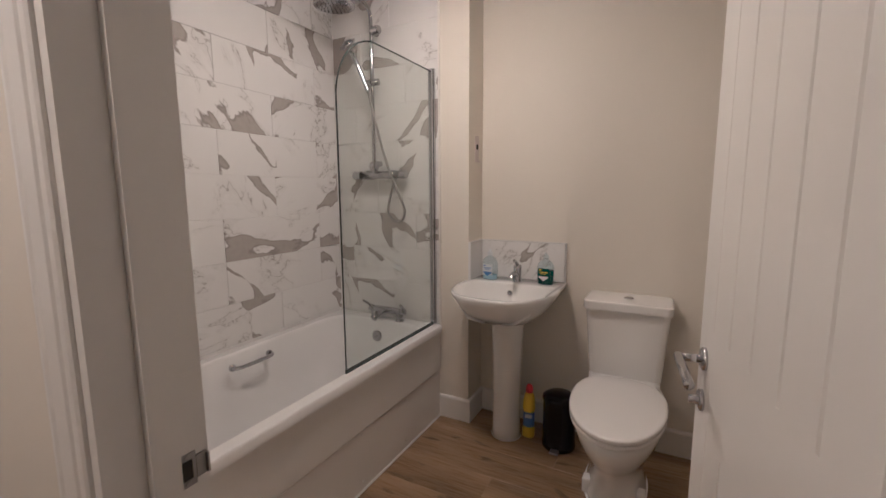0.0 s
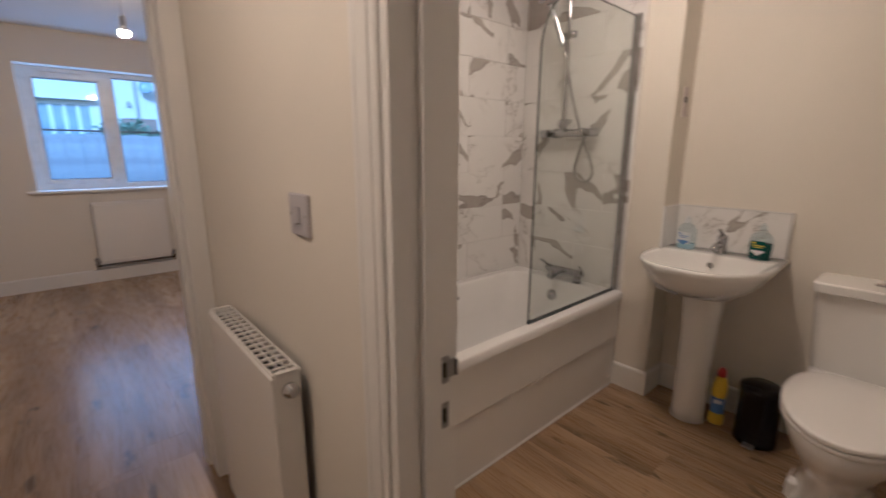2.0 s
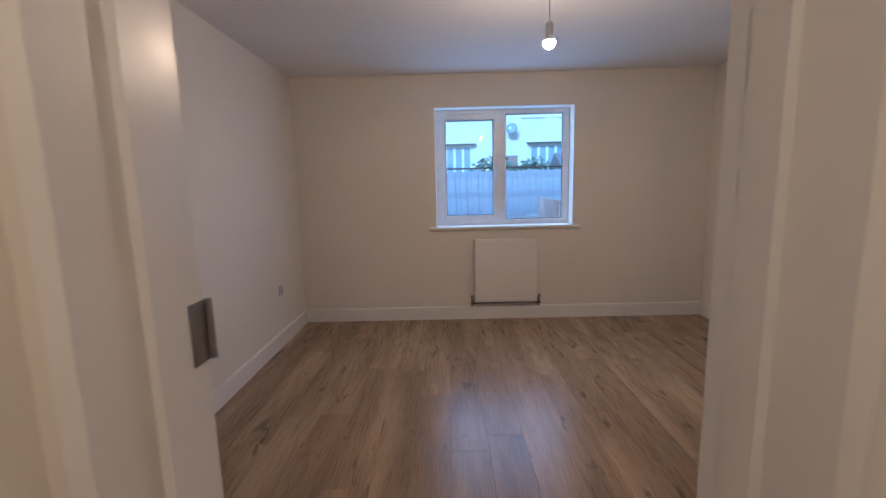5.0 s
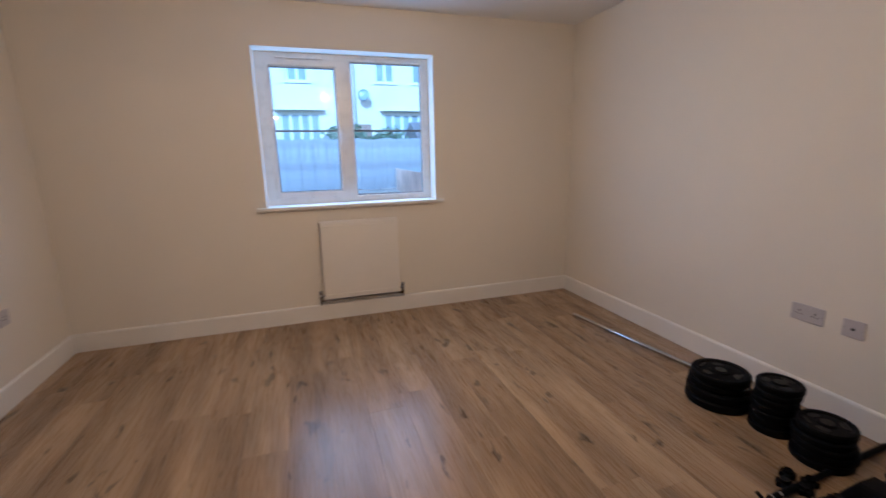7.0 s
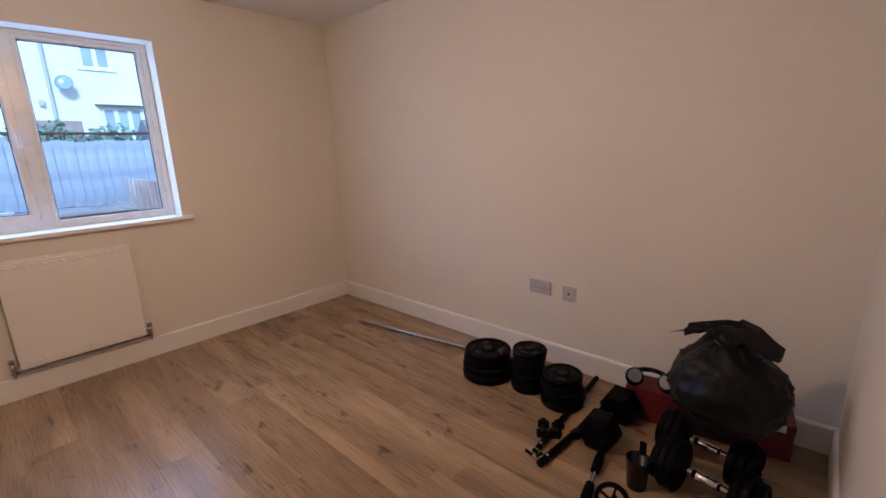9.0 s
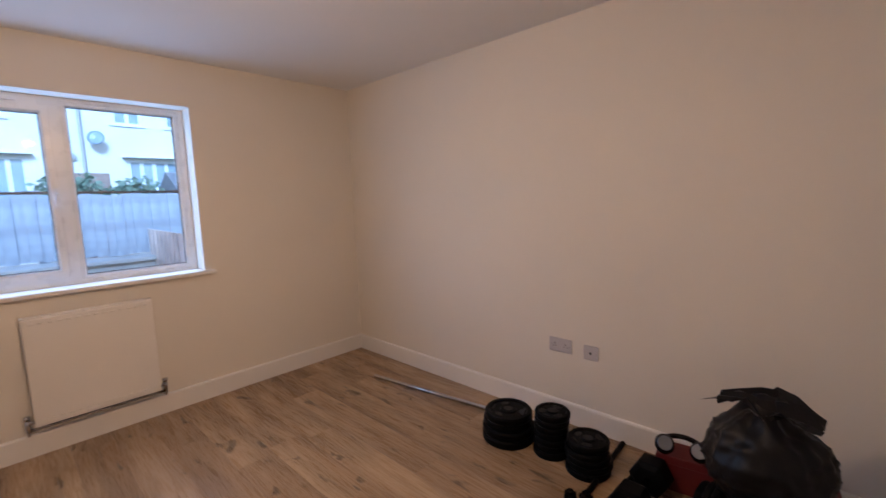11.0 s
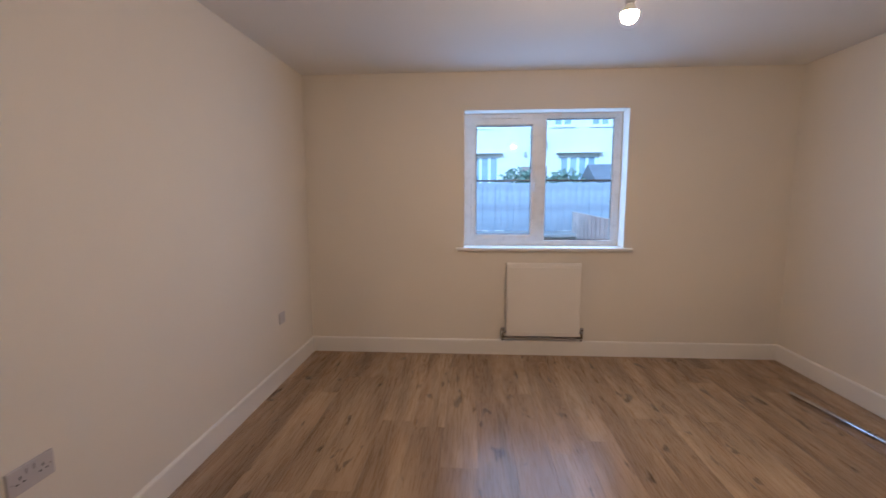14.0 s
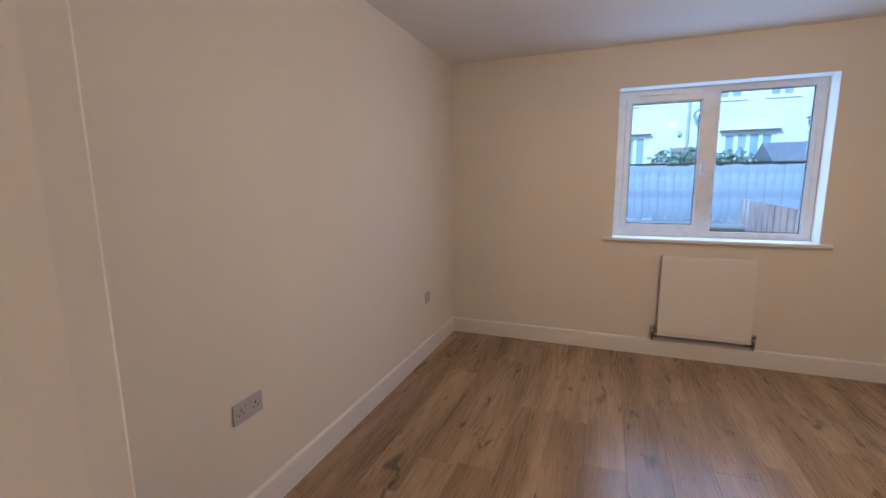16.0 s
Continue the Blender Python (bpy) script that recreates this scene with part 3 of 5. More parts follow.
box(FX1 + 0.038, FX1 + 0.050, MY0 - 0.022, MY0 - 0.006, 1.42, 1.505, 0.005, bm=hb)
part("window_handle", hb, UPVC, win, "white casement handle")
part("trickle_vent", box(FX1 + 0.0005, FX1 + 0.014, 0.43, 0.76, WZ1 - 0.044, WZ1 - 0.022, 0.003), UPVC, win, "white slotted trickle vent")
part("window_sill", box(FX1 - 0.03, BX0, W0 + 0.0005, W1 - 0.0005, WZ0 - 0.026, WZ0 - 0.0005), GLOSS, win, "white painted window board")
part("sill_nose", box(BX0 + 0.0005, BX0 + 0.036, W0 - 0.072, W1 + 0.068, WZ0 - 0.027, WZ0, 0.007, 3), GLOSS, win)

# ---- bathroom: laid out from a corner of its own, then moved in one piece ----
before_bathroom = set(scene.objects)
OX, OY = -0.03, 0.045
TX, TY, SY, RY = TX - OX, TY - OY, SY - OY, RY - OY
TH, TW, TT, JT = 0.2055, 0.622, 0.008, 0.0008
tile_cache = {}


def tile(parent, w, h, m):
    key = (round(w, 3), round(h, 3))
    if key not in tile_cache:
        bm = bmesh.new()
        a, c, e = w / 2 - JT, h / 2 - JT, 0.001
        sq = ((-1, -1), (1, -1), (1, 1), (-1, 1))
        lo = [bm.verts.new((x * a, y * c, 0)) for x, y in sq]
        mi = [bm.verts.new((x * a, y * c, TT - e)) for x, y in sq]
        hi = [bm.verts.new((x * (a - e), y * (c - e), TT)) for x, y in sq]
        for p, q in ((lo, mi), (mi, hi)):
            for k in range(4):
                bm.faces.new((p[k], p[(k + 1) % 4], q[(k + 1) % 4], q[k]))
        bm.faces.new(hi)
        bm.faces.new(lo[::-1])
        me = bpy.data.meshes.new("tile")
        bm.to_mesh(me)
        bm.free()
        me.materials.append(MARBLE)
        tile_cache[key] = me
    ob = new("tile", tile_cache[key])
    ob.matrix_world = m
    ob.parent = parent
    return ob


def tile_run(parent, a0, a1, z0, z1, shifts, place):
    """Rows of tiles from a0 to a1 along a wall; place(a, z) gives the pose of a tile's middle."""
    k, z = 0, z0
    while z < z1 - 0.01:
        zt = min(z + TH, z1)
        a = shifts[k % len(shifts)]
        while a > a0:
            a -= TW
        while a < a1 - 1e-3:
            x0, x1 = max(a, a0), min(a + TW, a1)
            if x1 - x0 > 0.01:
                tile(parent, x1 - x0, zt - z, place((x0 + x1) / 2, (z + zt) / 2))
            a += TW
        z, k = zt, k + 1


ZT0 = 0.5695
g1 = structure("tiling_long_wall", boxes((TX - 0.012, TX + 0.0065, RY, TY, 0.55, H)), GROUT, "white marble-effect ceramic wall tiles with grey veins", "tiles")
tile_run(g1, RY, TY - 0.015, ZT0, H, (2.19, 1.875, 1.875, 2.19, 1.875, 2.19, 1.88, 2.19, 1.88), lambda a, z: pose(TX + 0.0025, a, z) @ pose(0, 0, 0, 90, 0, 90))
g2 = structure("tiling_tap_wall", boxes((TX + 0.0065, -2.893, TY - 0.0065, TY, 0.55, H)), GROUT, "white marble-effect ceramic wall tiles with grey veins", "tiles")
tile_run(g2, TX + 0.012, -2.895, ZT0, H, (-3.2, -3.5, -3.04, -3.3, -3.15, -3.45, -3.1, -3.4), lambda a, z: pose(a, TY - 0.0025, z) @ pose(0, 0, 0, 90, 0, 0))
structure("trim_tile_edge", boxes((-2.8935, -2.886, TY - 0.013, TY + 0.0, 0.55, H)), RADW, "white plastic tile edge trim", "tile trim")
g3 = structure("splashback", boxes((-2.7165, -2.235, SY - 0.006, SY - 0.0005, 0.822, 1.034)), GROUT, "marble-effect tile splashback above the basin", "tiles")
for a0, a1 in ((-2.714, -2.237),):
    tile(g3, a1 - a0, TH, pose((a0 + a1) / 2, SY - 0.008, 0.929) @ pose(0, 0, 0, 90, 0, 0))
tile(g3, SY - 0.018 - TY - 0.004, TH, pose(-2.7145, (TY + 0.002 + SY - 0.012) / 2, 0.929) @ pose(0, 0, 0, 90, 0, 90))
part("edge_trim", boxes((-2.235, -2.231, SY - 0.018, SY, 0.822, 1.036), (-2.7165, -2.235, SY - 0.018, SY, 1.0325, 1.036),
     (-2.7168, -2.704, TY - 0.002, SY - 0.018, 1.0325, 1.036), (-2.7168, -2.704, TY - 0.003, TY + 0.001, 0.822, 1.0325)), PLASTIC, g3, "slim white tile trim")


def rrect(cx, cy, hx, hy, r, z, n=6):
    pts = []
    for sx, sy, a0 in ((1, 1, 0), (-1, 1, 90), (-1, -1, 180), (1, -1, 270)):
        for i in range(n + 1):
            a = radians(a0 + 90 * i / n)
            pts.append((cx + sx * (hx - r) + r * math.cos(a), cy + sy * (hy - r) + r * math.sin(a), z))
    return pts


BRX0, BRX1, BRY0, BRY1, RIM = TX + 0.009, -2.872, RY + 0.001, TY - 0.010, 0.556
bath = base("bathtub", pose(0, 0, 0), "white acrylic bathtub along the tiled wall", "bathtub")
cx, cy = (BRX0 + BRX1) / 2, (BRY0 + BRY1) / 2
hx, hy = (BRX1 - BRX0) / 2, (BRY1 - BRY0) / 2
icx = cx - 0.004
shell = loft([rrect(cx, cy, hx, hy, 0.012, RIM - 0.042), rrect(cx, cy, hx, hy, 0.012, RIM - 0.008), rrect(cx, cy, hx - 0.006, hy - 0.006, 0.014, RIM),
              rrect(icx, cy - 0.01, hx - 0.052, hy - 0.072, 0.13, RIM), rrect(icx, cy - 0.01, hx - 0.064, hy - 0.084, 0.13, RIM - 0.014),
              rrect(icx, cy - 0.012, hx - 0.088, hy - 0.12, 0.14, RIM - 0.20), rrect(icx, cy - 0.02, hx - 0.115, hy - 0.17, 0.15, RIM - 0.36),
              rrect(icx, cy - 0.02, hx - 0.165, hy - 0.23, 0.14, RIM - 0.41)], False, True)
part("tub", shell, ACRYLIC, bath, smooth=False)
for fc in bath.children[0].data.polygons:
    fc.use_smooth = abs(fc.normal.z) < 0.98
pb = extrude_profile([(0, 0.284), (0.014, 0.284), (0.018, 0.290), (0.018, RIM - 0.044), (0, RIM - 0.044)], (-2.905, BRY0 + 0.002, 0), (-2.905, BRY1 - 0.002, 0), out=(1, 0, 0))
pn = part("bath_panel", pb, PANEL, bath, "white plastic bath panel in two steps")
part("panel_plinth", box(-2.905, -2.893, BRY0 + 0.002, BRY1 - 0.002, 0.003, 0.282, 0.003, 1), PANEL, pn)
for yy in (1.25, 1.95, 2.30, 2.63):
    for zz in (0.045, 0.262):
        part("screw_cap", lathe([(0.006, 0), (0.006, 0.002), (0.003, 0.004), (0, 0.004)], 12, pose(-2.893, yy, zz, 0, 90, 0)), PLASTIC, pn)
part("sealant", box(-2.893, -2.887, BRY0, BRY1, 0.0, 0.006), PLASTIC, pn, "white sealant bead")
gx = -3.485
gb = tube([(gx - 0.03, 1.795, 0.505), (gx, 1.80, 0.508), (gx + 0.012, 1.84, 0.508), (gx + 0.012, 1.965, 0.508), (gx, 2.0, 0.508), (gx - 0.03, 2.005, 0.505)], 0.0095, 12, 5)
for yy in (1.797, 2.003):
    rod((gx - 0.032, yy, 0.505), (gx - 0.02, yy, 0.506), 0.016, 16, gb)
part("grab_handle", gb, CHROME, bath, "chrome grab handle", True)
part("overflow", lathe([(0.033, 0), (0.033, 0.006), (0.026, 0.011), (0.008, 0.011), (0.006, 0.006), (0, 0.006)], 24, pose(-3.255, 2.565, 0.462, 84, 0, 0)), CHROME, bath, "chrome overflow cover", True)

tap = base("bath_mixer_tap", pose(-3.215, 2.612, RIM), "chrome deck-mounted bath mixer tap", "tap")
tb = tube([(-0.10, 0, 0.055), (-0.05, 0, 0.058), (0.05, 0, 0.058), (0.10, 0, 0.055)], 0.020, 14, 4)
for sx in (-0.09, 0.09):
    rod((sx, 0, 0), (sx, 0, 0.05), 0.021, 16, tb)
    lathe([(0.028, 0), (0.026, 0.008), (0.02, 0.01)], 18, pose(sx, 0, 0), tb)
tube([(0, -0.005, 0.055), (0, -0.06, 0.058), (0, -0.11, 0.048), (0, -0.13, 0.030)], 0.015, 12, 4, tb)
part("tap_body", tb, CHROME, tap, smooth=True)
for sx in (-0.108, 0.108):
    hb = rod((sx * 0.9, 0, 0.055), (sx * 1.12, 0, 0.062), 0.022, 16)
    tube([(sx * 1.1, 0, 0.066), (sx * 1.16, -0.02, 0.09), (sx * 1.20, -0.055, 0.112)], 0.008, 10, 4, hb)
    part("tap_lever", hb, CHROME, tap, smooth=True)

scr = base("shower_screen", pose(0, 0, 0), "hinged clear glass bath screen with rounded corner", "shower screen")
SX = -2.925
pts = [(1.902, 0.562), (2.652, 0.562), (2.652, 1.94)]
for i in range(13):
    a = radians(90 + 90 * i / 12)
    pts.append((1.902 + 0.27 + 0.27 * math.cos(a), 1.94 - 0.27 + 0.27 * math.sin(a)))


def sheet(pts, x0, x1):
    return loft([[(x, y, z) for y, z in pts] for x in (x0, x1)])


gl = part("glass_panel", sheet(pts, SX - 0.003, SX + 0.003), SCREEN, scr, "clear safety glass with a dark edge")
gl.visible_shadow = False
part("glass_edge", tube([(SX, y, z) for y, z in pts[2:]] + [(SX, 1.902, 1.2), (SX, 1.902, 0.562)], 0.0034, 6, 2), EDGEG, gl)
part("bottom_seal", box(SX - 0.005, SX + 0.005, 1.90, 2.652, 0.556, 0.570), EDGEG, scr, "dark rubber seal strip")
part("hinge_profile", box(SX - 0.012, SX + 0.012, 2.640, 2.652, 0.557, 1.952, 0.003), CHROME, scr, "chrome hinge profile")
part("wall_profile", box(SX - 0.014, SX + 0.016, 2.655, 2.672, 0.557, 1.956, 0.002), CHROME, scr, "chrome wall channel")
part("profile_gasket", box(SX - 0.006, SX + 0.006, 2.6515, 2.6555, 0.557, 1.95), DARK, scr)

sh = base("shower_set", pose(-3.283, TY - 0.010, 0), "chrome thermostatic bar shower with riser rail", "shower")
part("riser_rail", tube([(0, -0.055, 1.44), (0, -0.055, 1.9), (0, -0.055, 2.22), (0, -0.075, 2.295), (-0.008, -0.14, 2.33), (-0.02, -0.25, 2.325), (-0.028, -0.305, 2.295), (-0.03, -0.315, 2.26)], 0.0105, 14, 6), CHROME, sh, smooth=True)
hd = part("rain_head", lathe([(0.0, 0.028), (0.018, 0.028), (0.022, 0.012), (0.09, 0.008), (0.103, 0.004), (0.103, -0.004), (0.096, -0.006), (0, -0.006)], 40, pose(-0.03, -0.315, 2.238)), CHROME, sh, "round chrome rain shower head", True)
nb = bmesh.new()
for r, n in ((0.02, 6), (0.042, 12), (0.064, 18), (0.084, 24)):
    for i in range(n):
        a = 2 * math.pi * i / n
        lathe([(0.0028, 0), (0.0018, -0.003), (0, -0.003)], 6, pose(-0.03 + r * math.cos(a), -0.315 + r * math.sin(a), 2.232), nb)
part("nozzles", nb, DARK, hd)
for z in (2.19, 1.47):
    part("wall_bracket", rod((0, 0, z), (0, -0.055, z), 0.016, 16), CHROME, sh, smooth=True)
kb = rod((0.01, -0.055, 2.19), (0.05, -0.055, 2.19), 0.023, 20)
rod((0.05, -0.055, 2.19), (0.056, -0.055, 2.19), 0.020, 20, kb)
part("bracket_knob", kb, CHROME, sh)
vb = rod((-0.10, -0.05, 1.405), (0.175, -0.05, 1.405), 0.021, 20)
for sx in (-0.055, 0.105):
    rod((sx, 0.0, 1.405), (sx, -0.05, 1.405), 0.028, 18, vb)
rod((0, -0.05, 1.40), (0, -0.055, 1.46), 0.017, 16, vb)
valve = part("thermostatic_valve", vb, CHROME, sh, "chrome bar valve", True)
for x0, x1 in ((-0.15, -0.098), (0.173, 0.21)):
    part("control_knob", rod((x0, -0.05, 1.405), (x1, -0.05, 1.405), 0.024, 20), CHROME, valve)
part("diverter", lathe([(0.02, -0.02), (0.026, -0.015), (0.026, 0.015), (0.02, 0.02)], 18, pose(0.012, -0.075, 1.452, 90, 0, 90)), CHROME, valve)
part("slider", rod((-0.03, -0.06, 1.915), (0.045, -0.06, 1.915), 0.019, 18), CHROME, sh, smooth=True)
hs = tube([(0.0, -0.095, 1.86), (-0.02, -0.105, 1.92), (-0.05, -0.125, 2.01), (-0.075, -0.14, 2.07)], 0.013, 12, 5)
lathe([(0.0, 0.02), (0.02, 0.016), (0.042, 0.006), (0.045, -0.004), (0.038, -0.010), (0, -0.010)], 26, pose(-0.090, -0.155, 2.105) @ pose(0, 0, 0, 42, -18, 0), hs)
part("hand_shower", hs, CHROME, sh, "chrome hand shower", True)
part("hose", tube([(0.0, -0.095, 1.86), (0.03, -0.085, 1.72), (0.075, -0.075, 1.54), (0.125, -0.07, 1.40), (0.19, -0.07, 1.26), (0.21, -0.07, 1.20), (0.195, -0.07, 1.155), (0.155, -0.07, 1.142), (0.115, -0.07, 1.165), (0.10, -0.07, 1.215), (0.115, -0.06, 1.30), (0.14, -0.055, 1.38)], 0.0075, 10, 6), STEEL, sh, "grey metal shower hose", True)

# pedestal basin
BCX, BZ = -2.482, 0.824
bas = base("wash_basin", pose(BCX, SY, 0), "white ceramic pedestal wash basin", "wash basin")


def dshape(hx, fy, by, z, n=28, sq=2.35):
    """A D outline: flat back at by, round front reaching fy."""
    pts = []
    for i in range(n + 1):
        a = math.pi * i / n
        c, s = math.cos(a), math.sin(a)
        pts.append((hx * math.copysign(abs(c) ** (2 / sq), c), by - 0.22 + (fy - by + 0.22) * abs(s) ** (2 / sq), z))
    pts.append((-hx * 0.99, by, z))
    pts.append((hx * 0.99, by, z))
    return pts


outer = [dshape(0.085, -0.33, -0.10, BZ - 0.165), dshape(0.15, -0.42, -0.03, BZ - 0.15), dshape(0.215, -0.50, -0.008, BZ - 0.095), dshape(0.252, -0.545, -0.002, BZ - 0.035),
         dshape(0.264, -0.555, -0.001, BZ - 0.010), dshape(0.262, -0.552, -0.001, BZ - 0.002), dshape(0.254, -0.545, -0.004, BZ)]
inner = [dshape(0.232, -0.523, -0.147, BZ), dshape(0.228, -0.519, -0.150, BZ - 0.003), dshape(0.222, -0.514, -0.154, BZ - 0.012), dshape(0.18, -0.47, -0.19, BZ - 0.085), dshape(0.12, -0.42, -0.24, BZ - 0.125), dshape(0.03, -0.34, -0.26, BZ - 0.132)]
bo = part("bowl", loft(outer + inner), CERAMIC, bas, smooth=True)
pd = loft([[(r * 1.0 * math.cos(2 * math.pi * i / 28), -0.205 + r * 1.05 * math.sin(2 * math.pi * i / 28), z) for i in range(28)] for r, z in
           ((0.070, 0.0), (0.078, 0.006), (0.074, 0.05), (0.072, 0.25), (0.078, 0.5), (0.086, 0.63), (0.10, 0.70))])
part("pedestal", pd, CERAMIC, bas, smooth=True)
part("sealant", lathe([(0.080, 0), (0.080, 0.004), (0.074, 0.006)], 28, pose(0, -0.205, 0)), PLASTIC, bas)
part("overflow_hole", lathe([(0.013, 0), (0.013, 0.004), (0.008, 0.004), (0.008, 0.001), (0, 0.001)], 18, pose(0.0, -0.180, BZ - 0.045, 68, 0, 0)), STEEL, bas, "steel overflow ring", True)
part("waste", lathe([(0.026, 0), (0.024, 0.004), (0, 0.004)], 20, pose(0, -0.30, BZ - 0.131)), CHROME, bas)

bt = base("basin_tap", pose(BCX + 0.012, SY - 0.095, BZ), "chrome single lever basin mixer tap", "tap")
tb = lathe([(0.026, 0), (0.024, 0.006), (0.021, 0.012), (0.021, 0.07), (0.023, 0.078), (0.020, 0.09), (0, 0.094)], 22)
tube([(0, -0.01, 0.04), (0, -0.05, 0.052), (0, -0.09, 0.050), (0, -0.105, 0.036)], 0.013, 12, 4, tb)
part("tap_body", tb, CHROME, bt, smooth=True)
part("tap_lever", tube([(0, 0.005, 0.088), (0, -0.02, 0.105), (0.0, -0.055, 0.122)], 0.0085, 10, 4), CHROME, bt, smooth=True)


def soap_bottle(x, y, liquid, label_m, fill, text):
    ob = base("soap_bottle", pose(x, y, BZ, 0, 0, -8), text, "bottle")
    def ov(hx, hy, z, n=20):
        return [(hx * math.copysign(abs(math.cos(2 * math.pi * i / n)) ** 0.75, math.cos(2 * math.pi * i / n)), hy * math.sin(2 * math.pi * i / n), z) for i in range(n)]
    shape = [ov(0.040, 0.022, 0.0), ov(0.044, 0.026, 0.004), ov(0.046, 0.027, 0.05), ov(0.046, 0.027, 0.085), ov(0.042, 0.024, 0.105), ov(0.028, 0.018, 0.122), ov(0.013, 0.012, 0.130), ov(0.012, 0.012, 0.136)]
    pb = part("bottle", loft(shape), CLEARP, ob, "clear plastic bottle", True)
    pb.visible_shadow = False
    part("liquid", loft([[(px * 0.93, py * 0.9, min(max(pz, 0.002), fill)) for px, py, pz in lp] for lp in shape[:5] if lp[0][2] <= fill + 0.03]), liquid, ob)
    part("cap", lathe([(0.014, 0.136), (0.014, 0.152), (0.008, 0.156), (0.006, 0.166), (0, 0.166)], 16), LABEL_W if fill < 0.05 else CLEARP, ob)
    lb = boxes((-0.030, 0.030, -0.0285, -0.0275, 0.028, 0.088))
    part("label", lb, label_m, ob)
    chev = bmesh.new()
    chev.faces.new([chev.verts.new(p) for p in ((-0.026, -0.0292, 0.040), (0, -0.0292, 0.022), (0.026, -0.0292, 0.040), (0.026, -0.0292, 0.046), (-0.026, -0.0292, 0.046))])
    part("label_mark", chev, LABEL_B if fill < 0.05 else LABEL_W, ob)
    bars = boxes((-0.022, 0.022, -0.0295, -0.0290, 0.066, 0.070), (-0.016, 0.016, -0.0295, -0.0290, 0.058, 0.061), (-0.024, -0.012, -0.0295, -0.0290, 0.076, 0.083))
    part("label_print", bars, LABEL_B if fill < 0.05 else LABEL_Y, ob)
    return ob


soap_bottle(-2.628, 2.775, LIQ_BLUE, LABEL_W, 0.03, "clear hand soap bottle with pale blue label on the basin")
soap_bottle(-2.318, 2.775, LIQ_GREEN, LIQ_GREEN, 0.078, "clear mouthwash-green liquid bottle on the basin")

# toilet
WCX = -1.912
wc = base("toilet", pose(WCX, SY, 0), "white ceramic close-coupled toilet with lid down", "toilet")


def taper_box(w0, w1, y0, y1, d0, d1, z0, z1, n=5, r=0.03):
    loops = []
    for i in range(n + 1):
        t = i / n
        w, f0 = w0 + (w1 - w0) * t, d0 + (d1 - d0) * t
        loops.append(rrect(0, (y1 - f0 + y1) / 2, w / 2, f0 / 2, r, z0 + (z1 - z0) * t, 8))
    return loft(loops)


part("cistern", taper_box(0.318, 0.362, 0, -0.012, 0.175, 0.205, 0.43, 0.754), CERAMIC, wc)
lid = loft([rrect(0, -0.118, 0.186, 0.112, 0.03, z, 7) for z in (0.755, 0.759)] + [rrect(0, -0.118, 0.191, 0.117, 0.03, 0.761, 7), rrect(0, -0.118, 0.191, 0.117, 0.03, 0.793, 7), rrect(0, -0.118, 0.188, 0.114, 0.03, 0.797, 7), rrect(0, -0.118, 0.183, 0.109, 0.03, 0.799, 7)])
ld = part("cistern_lid", lid, CERAMIC, wc)
part("flush_button", lathe([(0.022, 0.798), (0.022, 0.803), (0.019, 0.805), (0, 0.804)], 24, pose(0, -0.118, 0)), CHROME, ld, "round chrome flush button", True)


def egg(hw, fy, by, z, n=36):
    pts = []
    my = by + (fy - by) * 0.42
    for i in range(n):
        a = 2 * math.pi * i / n
        c, s = math.cos(a), math.sin(a)
        y = my + (by - my) * abs(s) ** 0.8 if s > 0 else my + (fy - my) * abs(s)
        pts.append((hw * math.copysign(abs(c) ** (0.75 if s > 0 else 1.0), c), y, z))
    return pts


pan = loft([egg(0.128, -0.60, -0.16, 0.0), egg(0.125, -0.595, -0.16, 0.02), egg(0.108, -0.575, -0.15, 0.09), egg(0.112, -0.59, -0.14, 0.16), egg(0.138, -0.665, -0.12, 0.235),
            egg(0.168, -0.73, -0.10, 0.305), egg(0.181, -0.765, -0.06, 0.355), egg(0.183, -0.77, -0.05, 0.392), egg(0.176, -0.762, -0.05, 0.398)])
part("pan", pan, CERAMIC, wc, smooth=True)
part("pan_shelf", loft([rrect(0, -0.11, 0.10, 0.10, 0.03, 0.30), rrect(0, -0.12, 0.155, 0.11, 0.03, 0.39), rrect(0, -0.12, 0.155, 0.11, 0.03, 0.43)]), CERAMIC, wc, smooth=True)
part("seat", loft([egg(0.182, -0.772, -0.225, 0.400), egg(0.187, -0.778, -0.222, 0.404), egg(0.187, -0.778, -0.222, 0.414), egg(0.183, -0.774, -0.225, 0.418)]), SEAT, wc, smooth=True)
part("lid", loft([egg(0.184, -0.775, -0.222, 0.421), egg(0.188, -0.780, -0.22, 0.425), egg(0.188, -0.780, -0.22, 0.437), egg(0.1865, -0.778, -0.221, 0.440), egg(0.183, -0.774, -0.224, 0.442), egg(0.176, -0.765, -0.23, 0.4435), egg(0.08, -0.62, -0.32, 0.446), egg(0.03, -0.5, -0.40, 0.4465)]), SEAT, wc, smooth=True)
for sx in (-0.06, 0.06):
    part("seat_hinge", rod((sx - 0.02, -0.225, 0.424), (sx + 0.02, -0.225, 0.424), 0.012, 14), CHROME, wc, smooth=True)
part("sealant", loft([egg(0.134, -0.607, -0.16, 0.0), egg(0.127, -0.598, -0.16, 0.006)]), PLASTIC, wc)
for s in (-1, 1):
    part("floor_fixing", box(s * 0.108 - 0.018, s * 0.108 + 0.018, -0.49, -0.44, 0.0, 0.07, 0.008), CERAMIC, wc)

